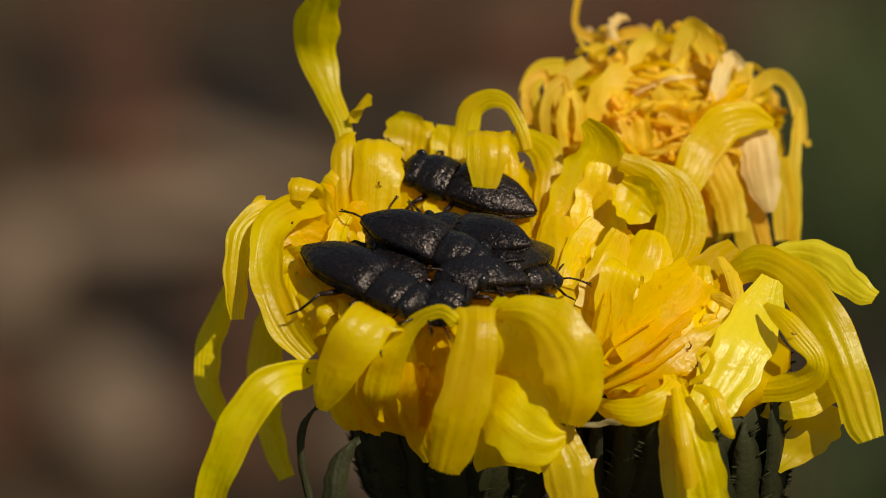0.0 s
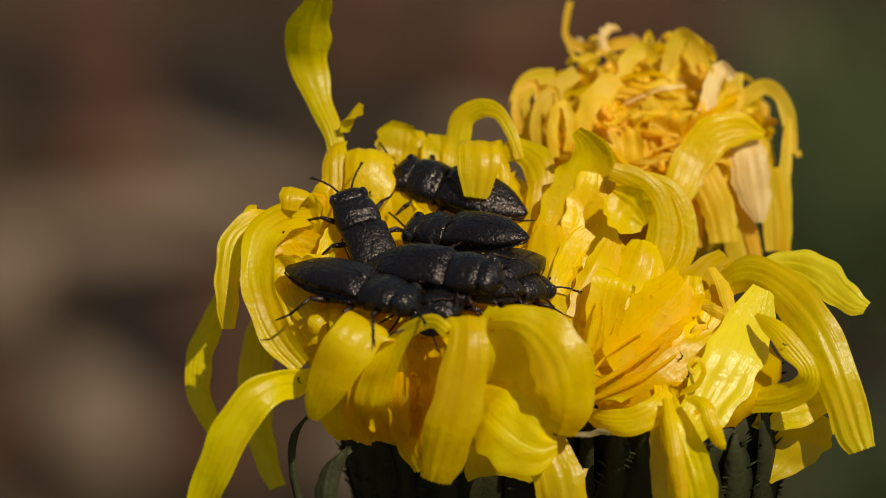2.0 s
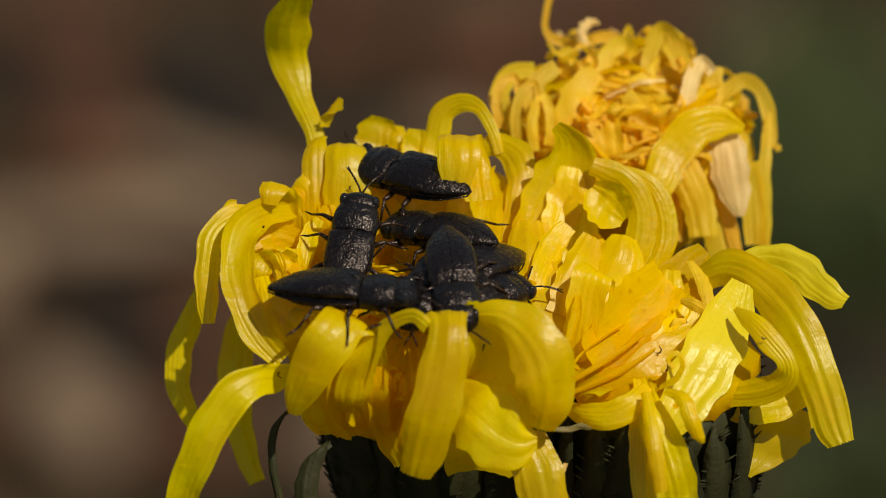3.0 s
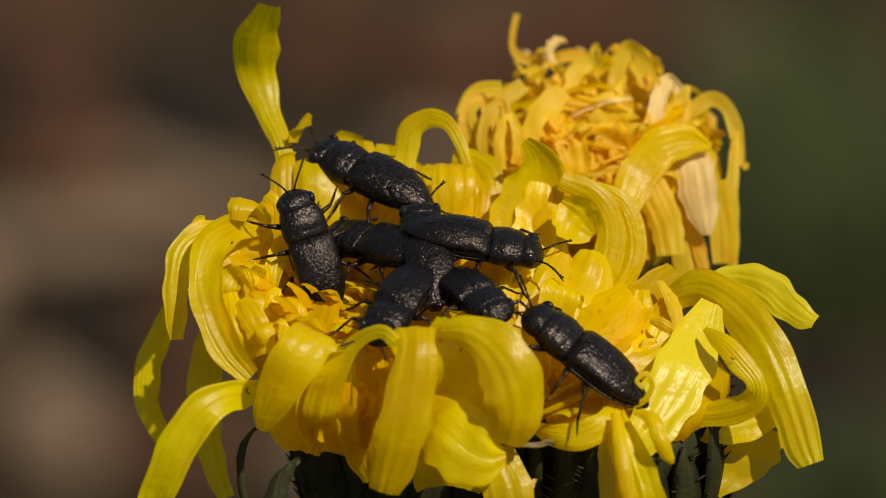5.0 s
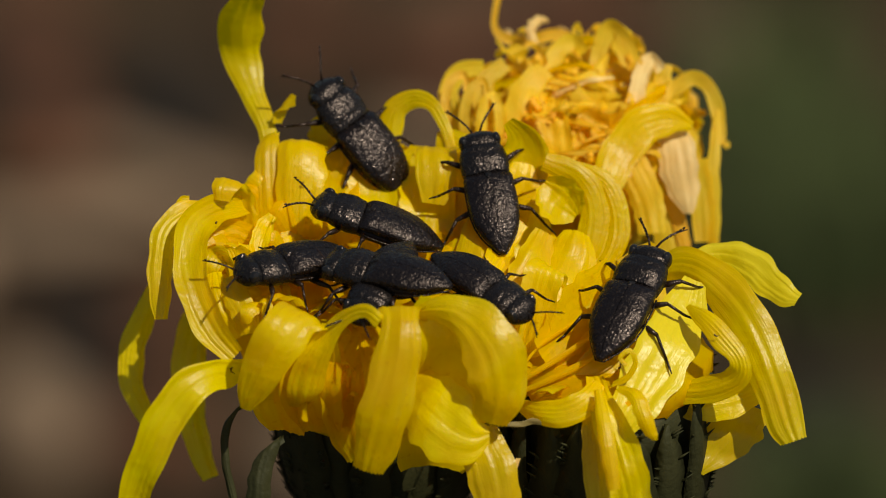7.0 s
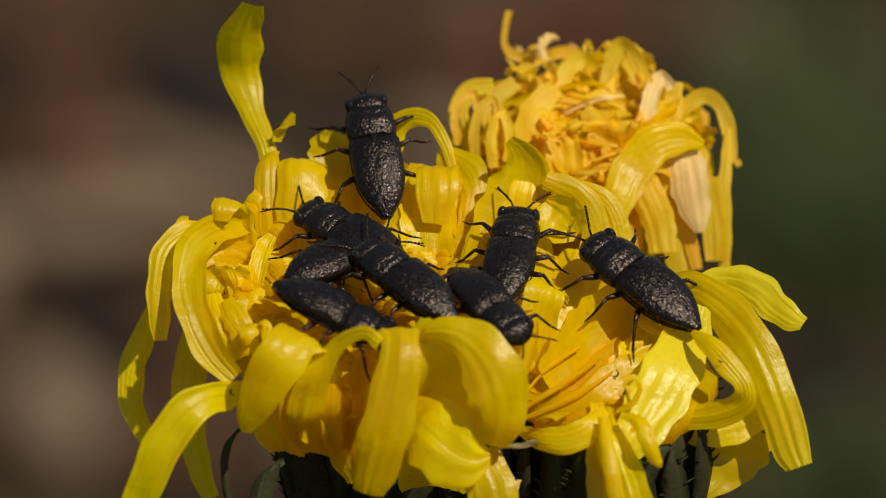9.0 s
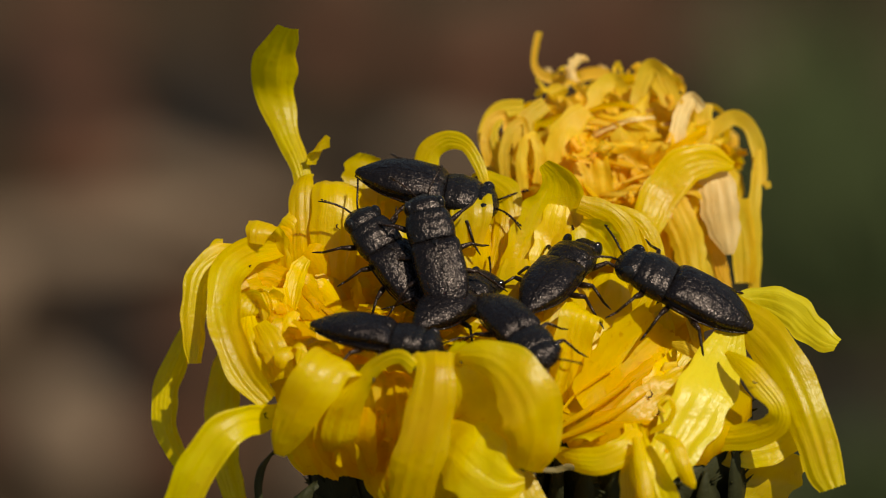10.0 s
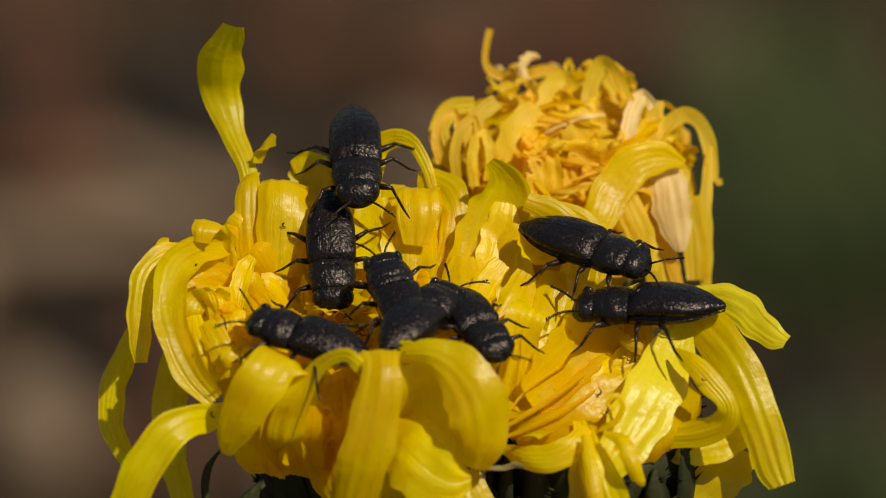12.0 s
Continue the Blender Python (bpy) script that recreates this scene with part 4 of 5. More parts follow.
# narrow curled florets packed at the rim of the crowded head and in the fading one
def curl(head, x, y, z, ang, reach, rise, turn, width, mat):
    """A narrow floret that rises from x, y, z (mm) towards ang and rolls over at its tip."""
    u, v = math.cos(radians(ang)), math.sin(radians(ang))
    lay = math.degrees(math.atan2(u * 0.5, -v))
    st, out, up, way = [], 0.0, 0.0, 1.3
    for i in range(7):
        st.append((x + u * out, y + v * out, z + up, width * (0.8, 1.0, 1.1, 1.1, 1.0, 0.8, 0.5)[i], lay))
        out += math.cos(way) * reach / 4
        up += math.sin(way) * rise / 4
        way -= turn * (0.1 + 0.12 * i)
    return petal(head, st, mat, "floret", cup=rng.uniform(0.2, 0.6), steps=4, across=7, ribs=0.01)


for k in range(30):
    a = rng.uniform(160, 235)
    r = rng.uniform(5.0, 6.9)
    curl(flower_a, -3.3 + r * math.cos(radians(a)), 0.3 + r * math.sin(radians(a)), -2.1 + rng.uniform(-0.4, 0.3), a + rng.uniform(-50, 50), rng.uniform(1.2, 2.4), rng.uniform(1.0, 1.8), rng.uniform(0.8, 2.6), rng.uniform(0.35, 0.9), FRESH if k % 3 else DEEP)
for k in range(16):
    x = rng.uniform(-4.9, -2.9)
    curl(flower_a, x, -7.6 + rng.uniform(-0.4, 0.6), -5.4 + rng.uniform(-1.2, 0.8), 270 + rng.uniform(-60, 60), rng.uniform(0.6, 1.2), rng.uniform(1.6, 2.8), rng.uniform(0.6, 1.8), rng.uniform(0.25, 0.5), DEEP)


def anther(head, x, y, z, size, turn):
    """A dried, curled brown anther that clings to a petal."""
    r = head["root"]
    pts = [(x - r[0] + size * math.cos(turn + a) * 0.5 * a, y - r[1] - 0.1, z - r[2] + size * math.sin(turn + a) * 0.5 * a) for a in (0.2, 0.8, 1.5, 2.2)]
    return part("anther", tube_mesh(pts, [0.03, 0.045, 0.04, 0.015], 6), FRASS, head)


anther(flower_a, -6.02, 2.6, 0.7, 0.25, 2.7)
anther(flower_a, 2.18, -9.61, -3.84, 0.35, 0.0)
anther(flower_a, 2.13, -9.34, -3.58, 0.3, 4.5)
anther(flower_b, 8.2, -6.1, -3.36, 0.35, 5.4)
anther(flower_b, 8.72, -6.68, -3.77, 0.35, 4.5)
anther(flower_b, 8.56, -6.76, -3.91, 0.3, 5.4)
anther(flower_a, 5.97, 1.53, -0.55, 0.4, 1.8)
anther(flower_a, -10.02, -1.29, 0.77, 0.2, 2.7)
anther(flower_b, 13.05, -7.09, -1.89, 0.2, 3.6)
anther(flower_b, 7.22, -5.85, -4.14, 0.3, 2.7)
anther(flower_a, -2.46, -4.15, -1.2, 0.3, 3.6)
anther(flower_a, -3.76, -7.19, -3.65, 0.4, 2.7)
anther(flower_a, -3.5, -7.45, -4.1, 0.3, 5.4)
anther(flower_a, -9.21, -8.22, -3.04, 0.3, 2.7)

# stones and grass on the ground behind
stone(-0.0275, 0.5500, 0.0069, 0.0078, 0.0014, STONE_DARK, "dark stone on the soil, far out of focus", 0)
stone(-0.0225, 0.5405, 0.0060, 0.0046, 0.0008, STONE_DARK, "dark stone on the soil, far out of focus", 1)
stone(-0.0391, 0.5421, 0.0110, 0.0042, 0.0007, STONE_RED, "reddish flat stone on the soil, far out of focus", 2)
stone(-0.0265, 0.5308, 0.0133, 0.0035, 0.0006, STONE_TAN, "tan flat stone on the soil, far out of focus", 3)
stone(-0.0385, 0.5221, 0.0127, 0.0042, 0.0007, STONE_TAN, "tan flat stone on the soil, far out of focus", 4)
stone(0.0021, 0.5579, 0.0069, 0.0058, 0.0010, STONE_RED, "reddish flat stone on the soil, far out of focus", 5)
stone(-0.0134, 0.5653, 0.0064, 0.0046, 0.0008, STONE_RED, "reddish flat stone on the soil, far out of focus", 6)
stone(-0.0422, 0.5653, 0.0064, 0.0058, 0.0010, STONE_RED, "reddish flat stone on the soil, far out of focus", 7)
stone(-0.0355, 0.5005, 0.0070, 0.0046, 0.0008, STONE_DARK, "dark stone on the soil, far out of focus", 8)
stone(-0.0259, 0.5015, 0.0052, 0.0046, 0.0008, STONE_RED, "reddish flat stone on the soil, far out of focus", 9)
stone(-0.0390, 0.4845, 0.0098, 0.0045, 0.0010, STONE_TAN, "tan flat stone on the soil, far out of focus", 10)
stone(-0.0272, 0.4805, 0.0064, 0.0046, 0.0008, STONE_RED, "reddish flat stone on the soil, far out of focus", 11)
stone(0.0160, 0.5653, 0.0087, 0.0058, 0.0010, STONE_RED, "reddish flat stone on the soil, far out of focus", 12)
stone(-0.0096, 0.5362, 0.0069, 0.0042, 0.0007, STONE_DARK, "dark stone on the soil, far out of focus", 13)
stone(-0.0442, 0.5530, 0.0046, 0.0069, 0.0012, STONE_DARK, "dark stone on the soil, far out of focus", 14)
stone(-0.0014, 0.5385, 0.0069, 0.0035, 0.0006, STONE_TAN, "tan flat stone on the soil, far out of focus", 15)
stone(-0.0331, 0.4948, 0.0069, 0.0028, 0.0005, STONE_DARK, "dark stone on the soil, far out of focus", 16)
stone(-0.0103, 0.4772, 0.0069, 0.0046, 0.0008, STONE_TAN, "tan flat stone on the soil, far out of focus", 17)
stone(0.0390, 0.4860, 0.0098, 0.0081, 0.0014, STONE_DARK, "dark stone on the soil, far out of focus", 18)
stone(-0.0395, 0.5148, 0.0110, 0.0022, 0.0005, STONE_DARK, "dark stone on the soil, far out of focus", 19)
stone(-0.0505, 0.5130, 0.0100, 0.0040, 0.0007, STONE_TAN, "tan flat stone on the soil, far out of focus", 21)
stone(-0.0540, 0.4850, 0.0080, 0.0050, 0.0009, STONE_RED, "reddish flat stone on the soil, far out of focus", 22)
stone(0.0303, 0.5616, 0.0064, 0.0046, 0.0008, STONE_TAN, "tan flat stone on the soil, far out of focus", 20)
grass("grass", 190, 0.0409, 0.5370, 0.0055, 0.0050, 0.012, 0)
grass("grass", 50, 0.0362, 0.5591, 0.0046, 0.0035, 0.012, 1)
grass("grass", 480, 0.0400, 0.5170, 0.0055, 0.0050, 0.012, 2)
grass("grass", 120, 0.0409, 0.4675, 0.0046, 0.0028, 0.012, 3)


# ---- the beetles ----
def loft(bm, sections, sides=18, half=0, power=2.3, ribs=0.0):
    """A body along y: sections of y, half width, top z, bottom z (mm). half: -1 or 1 keeps one side, with a flat inner edge.
    ribs: the height of its shallow ridges and dents."""
    rings = []
    if ribs:
        sections = [tuple(r) for r in spline(sections, 3)]
    for y, w, zt, zb in sections:
        ring = []
        for k in range(sides):
            a = 2 * math.pi * k / sides if not half else -math.pi / 2 + math.pi * k / (sides - 1)
            ca, sa = math.cos(a), math.sin(a)
            x = 1.02 * w * math.copysign(abs(ca) ** (2 / power), ca)
            mid, h = (zt + zb) / 2, (zt - zb) / 2
            z = mid + h * math.copysign(abs(sa) ** (2 / power), sa)
            if ribs and sa > 0:
                z += ribs * min(1, w) * (noise.noise(Vector((x * 7, y * 1.6, half))) + 0.8 * noise.noise(Vector((x * 3, y * 4.5, half + 5))))
            if half:
                x = half * (0.012 + abs(x))
            ring.append(bm.verts.new(Vector((x, y, z)) * MM))
        rings.append(ring)
    for a, b in zip(rings, rings[1:]):
        for k in range(sides - (1 if half else 0)):
            bm.faces.new((a[k], a[(k + 1) % sides], b[(k + 1) % sides], b[k]))
    bm.faces.new(rings[0])
    bm.faces.new(rings[-1][::-1])
    bmesh.ops.recalc_face_normals(bm, faces=bm.faces)
    return bm


def beetle_body(label):
    root = new("jewel_beetle")
    root.empty_display_size = 0.002
    tagged(root, label, "beetle", group="black beetles on the flower")
    part("abdomen", loft(bmesh.new(), [(-3.30, 0.16, 0.02, -0.12), (-2.9, 0.50, 0.10, -0.32), (-2.0, 0.92, 0.2, -0.56), (-0.8, 1.06, 0.2, -0.70), (0.3, 1.06, 0.2, -0.72), (0.9, 0.98, 0.2, -0.66)]), LIMB, root)
    for s in (-1, 1):
        sec = [(-3.46, 0.06, 0.02, -0.08), (-3.38, 0.19, 0.12, -0.12), (-3.2, 0.33, 0.21, -0.15), (-3.0, 0.47, 0.30, -0.17), (-2.7, 0.67, 0.43, -0.19), (-2.3, 0.89, 0.57, -0.2), (-1.8, 1.07, 0.70, -0.21), (-1.2, 1.17, 0.79, -0.2), (-0.6, 1.19, 0.83, -0.19), (0.0, 1.17, 0.82, -0.18), (0.38, 1.18, 0.77, -0.16), (0.60, 1.17, 0.68, -0.13), (0.74, 1.12, 0.56, -0.1), (0.84, 1.07, 0.46, -0.06), (0.89, 0.98, 0.36, 0.0)]
        part("wing_case", loft(bmesh.new(), sec, 30, s, 2.15, ribs=0.016), SHELL, root)
    part("margin", tube_mesh([(s * x * 0.955, y, -0.15) for s, x, y in [(-1, 1.20, 0.62), (-1, 1.25, 0.2), (-1, 1.26, -0.6), (-1, 1.24, -1.2), (-1, 1.13, -1.8), (-1, 0.94, -2.3), (-1, 0.71, -2.7), (-1, 0.49, -3.0), (-1, 0.2, -3.40), (1, 0.2, -3.40), (1, 0.49, -3.0), (1, 0.71, -2.7), (1, 0.94, -2.3), (1, 1.13, -1.8), (1, 1.24, -1.2), (1, 1.26, -0.6), (1, 1.25, 0.2), (1, 1.20, 0.62)]], [0.045] * 18, 6), SHELL, root)
    bm = loft(bmesh.new(), [(0.34, 0.03, 0.84, 0.5), (0.5, 0.12, 0.82, 0.5), (0.7, 0.2, 0.72, 0.4), (0.84, 0.18, 0.58, 0.3)], 10)
    part("scutellum", bm, HORN, root)
    part("pronotum", loft(bmesh.new(), [(0.85, 1.05, 0.44, -0.60), (0.90, 1.11, 0.55, -0.66), (1.05, 1.13, 0.60, -0.68), (1.22, 1.16, 0.61, -0.70), (1.42, 1.18, 0.66, -0.71), (1.68, 1.17, 0.68, -0.71), (1.92, 1.14, 0.63, -0.69), (2.1, 1.10, 0.62, -0.67), (2.26, 1.06, 0.58, -0.64), (2.42, 0.99, 0.51, -0.6), (2.48, 0.90, 0.42, -0.54)], 30, ribs=0.012), HORN, root)
    h = part("skull", loft(bmesh.new(), [(2.38, 0.90, 0.43, -0.56), (2.50, 0.96, 0.50, -0.62), (2.72, 0.98, 0.50, -0.64), (2.98, 0.95, 0.44, -0.66), (3.18, 0.80, 0.30, -0.64), (3.34, 0.58, 0.10, -0.58), (3.44, 0.38, -0.08, -0.52), (3.50, 0.2, -0.2, -0.46)], 24, ribs=0.012), HORN, root)
    for s in (-1, 1):
        bm = bmesh.new()
        bmesh.ops.create_uvsphere(bm, u_segments=16, v_segments=10, radius=0.40 * MM)
        for v in bm.verts:
            v.co = Vector((v.co.x * 0.62 + s * 0.80 * MM, v.co.y * 0.85 + 2.82 * MM, v.co.z * 1.1 + 0.02 * MM))
        part("compound_eye", bm, EYE_BLACK, h)
        bm = tube_mesh([(s * 0.28, 3.38, -0.1), (s * 0.5, 3.75, 0.02), (s * 0.82, 4.15, 0.08), (s * 1.15, 4.5, 0.0), (s * 1.4, 4.75, -0.1)], [0.06, 0.05, 0.05, 0.045, 0.025], 6)
        for k in range(7):
            f = 0.25 + 0.1 * k
            p = Vector((s * (0.28 + 1.12 * f), 3.38 + 1.4 * f + 0.06, 0.05))
            tube_mesh([p, p + Vector((s * 0.06, 0.11, -0.02))], [0.065, 0.025], 5, bm)
        part("antenna", bm, LIMB, root)
    limbs = []
    for y, fwd, reach in ((1.7, 0.85, 1.1), (0.45, 0.1, 1.25), (-0.5, -1.0, 1.4)):
        for s in (-1, 1):
            hip = Vector((s * 0.66, y, -0.6))
            knee = Vector((s * (1.32 + 0.35 * reach), y + fwd * 0.55, -0.22))
            ankle = Vector((s * (1.5 + 0.75 * reach), y + fwd * 1.15, -0.95))
            toe = Vector((s * (1.6 + 1.0 * reach), y + fwd * 1.6, -1.2))
            bm = tube_mesh([Vector((0, 0, 0)), (knee - hip) * 0.5, knee - hip], [0.11, 0.155, 0.10], 7)
            tube_mesh([knee - hip, ankle - hip], [0.08, 0.065], 6, bm)
            tube_mesh([ankle - hip, (ankle + toe) / 2 - hip, toe - hip], [0.06, 0.055, 0.025], 5, bm)
            leg = part("leg", bm, LIMB, root)
            leg.location = hip * MM
            limbs.append(leg)
    return root


SIZES = {"T": 0.993, "X": 0.906, "M": 0.935, "N": 0.964, "E": 1.036, "R": 0.863, "U": 0.906, "C": 0.950}
first = beetle_body("small black bronze-sheened beetle crawling on yellow petals")
beetles = {"T": first}
for k in "XMNERUC":
    beetles[k] = copy_thing(first, pose(0, 0, 0))
for k, b in beetles.items():
    b.scale = (SIZES[k], SIZES[k], SIZES[k])
tagged(beetles["T"], "small black bronze-sheened beetle on the back petals")
tagged(beetles["X"], "small black bronze-sheened beetle at the edge of the disc")
tagged(beetles["M"], "small black bronze-sheened beetle in the middle of the crowd")
tagged(beetles["N"], "small black bronze-sheened beetle climbing over the others")
tagged(beetles["E"], "small black bronze-sheened beetle on the outer petals")
tagged(beetles["R"], "small black bronze-sheened beetle near the front petals")
tagged(beetles["U"], "small black bronze-sheened beetle half hidden behind the front petals")
tagged(beetles["C"], "small black bronze-sheened beetle in the heap of beetles")

# ---- what moves: the wind sways the stems, the beetles crawl ----
# seconds, and how far the head leans to the east and to the north, in millimetres
SWAY_A = [(0, 0.34, 0.84), (0.5, 0.17, 0.63), (1, 0.18, 0.4), (1.5, 0.47, 0.83), (2, 0.73, 0.69), (2.5, 1.49, 0.58), (2.8, 1.02, 0.72), (3, 0.85, 0.76), (3.2, 0.46, 0.35), (3.6, 0.59, 0.31), (4, 0.64, -0.0), (4.2, 0.64, -0.14), (4.4, 0.65, -0.24), (4.8, 0.72, -0.21), (5, 0.28, 0.35), (5.5, 0.0, 0.0), (6, 0.47, 0.27), (6.5, 0.69, 1.56), (7, 0.31, 1.47), (7.2, -0.13, 1.42), (7.6, -0.3, 1.36), (8, -0.6, 1.22), (8.4, -0.96, 1.14), (8.8, -1.17, 1.14), (9, -0.64, -1.0), (9.2, -0.58, -0.66), (9.3, -0.53, -0.38), (9.5, -0.47, -0.03), (9.8, 0.14, -1.03), (10, 0.44, -1.44), (10.2, 0.27, -1.21), (10.3, 0.15, -0.97), (10.4, 0.04, -0.78), (10.5, -0.03, -0.73), (10.8, -0.54, -0.21), (11, -0.76, 0.07), (11.5, -0.85, -0.2), (11.8, -0.74, -1.2), (12, -0.67, -1.75)]
SWAY_B = [(0, 0.37, 1.1), (0.5, 0.19, 0.81), (1, 0.24, 0.58), (1.5, 0.49, 1.01), (2, 0.75, 0.87), (2.5, 1.48, 0.84), (2.8, 1.01, 0.98), (3, 0.83, 1.02), (3.2, 0.49, 0.53), (3.6, 0.61, 0.45), (4, 0.65, 0.05), (4.2, 0.64, -0.14), (4.4, 0.65, -0.28), (4.8, 0.72, -0.29), (5, 0.28, 0.19), (5.5, 0.0, 0.0), (6, 0.47, 0.35), (6.5, 0.69, 1.64), (7, 0.31, 1.55), (7.2, -0.13, 1.47), (7.6, -0.27, 1.33), (8, -0.51, 1.01), (8.4, -0.8, 0.74), (8.8, -0.99, 0.66), (9, -0.5, -1.4), (9.2, -0.42, -1.01), (9.3, -0.36, -0.67), (9.5, -0.29, -0.28), (9.8, 0.28, -1.22), (10, 0.55, -1.6), (10.2, 0.38, -1.37), (10.3, 0.25, -1.13), (10.4, 0.14, -0.94), (10.5, 0.07, -0.89), (10.8, -0.44, -0.31), (11, -0.66, -0.0), (11.5, -0.66, -0.36), (11.8, -0.53, -1.31), (12, -0.44, -1.83)]
SWAY_C = [(0, 0.39, 0.89), (0.5, 0.22, 0.68), (1, 0.31, 0.37), (1.5, 0.56, 0.81), (2, 0.74, 0.66), (2.5, 1.42, 0.71), (2.8, 1.01, 0.8), (3, 0.86, 0.81), (3.2, 0.48, 0.32), (3.6, 0.58, 0.28), (4, 0.6, -0.02), (4.2, 0.58, -0.15), (4.4, 0.58, -0.25), (4.8, 0.63, -0.21), (5, 0.2, 0.11), (5.5, 0.0, 0.0), (6, 0.42, 0.27), (6.5, 0.33, 1.48), (7, 0.15, 1.38), (7.2, -0.26, 1.42), (7.6, -0.38, 1.35), (8, -0.57, 1.21), (8.4, -0.82, 1.11), (8.8, -0.99, 1.11), (9, -0.37, -1.03), (9.2, -0.33, -0.69), (9.3, -0.29, -0.41), (9.5, -0.25, -0.07), (9.8, 0.27, -0.96), (10, 0.51, -1.31), (10.2, 0.35, -1.1), (10.3, 0.24, -0.89), (10.4, 0.14, -0.72), (10.5, 0.07, -0.68), (10.8, -0.44, -0.1), (11, -0.66, 0.21), (11.5, -0.66, -0.07), (11.8, -0.5, -1.02), (12, -0.4, -1.54)]


def leaning(head, east, north):
    """The pose of a flower whose stem leans from its foot in the soil."""
    x, y, _ = head["root"]
    return pose(x * MM, y * MM, 0, -math.degrees(north / HEIGHT), math.degrees(east / HEIGHT), 0)


def ride(t, x, y, z, rx, ry, rz):
    """The pose of a beetle that sits at x, y, z (mm from the crown's middle) on the leaning flower."""
    east, north = {row[0]: row[1:] for row in SWAY_A}[t]
    fx, fy, _ = flower_a["root"]
    still = pose(fx * MM, fy * MM, 0).inverted() @ pose(x * MM, y * MM, (z + HEIGHT) * MM, rx, ry, rz)
    return leaning(flower_a, east, north) @ still


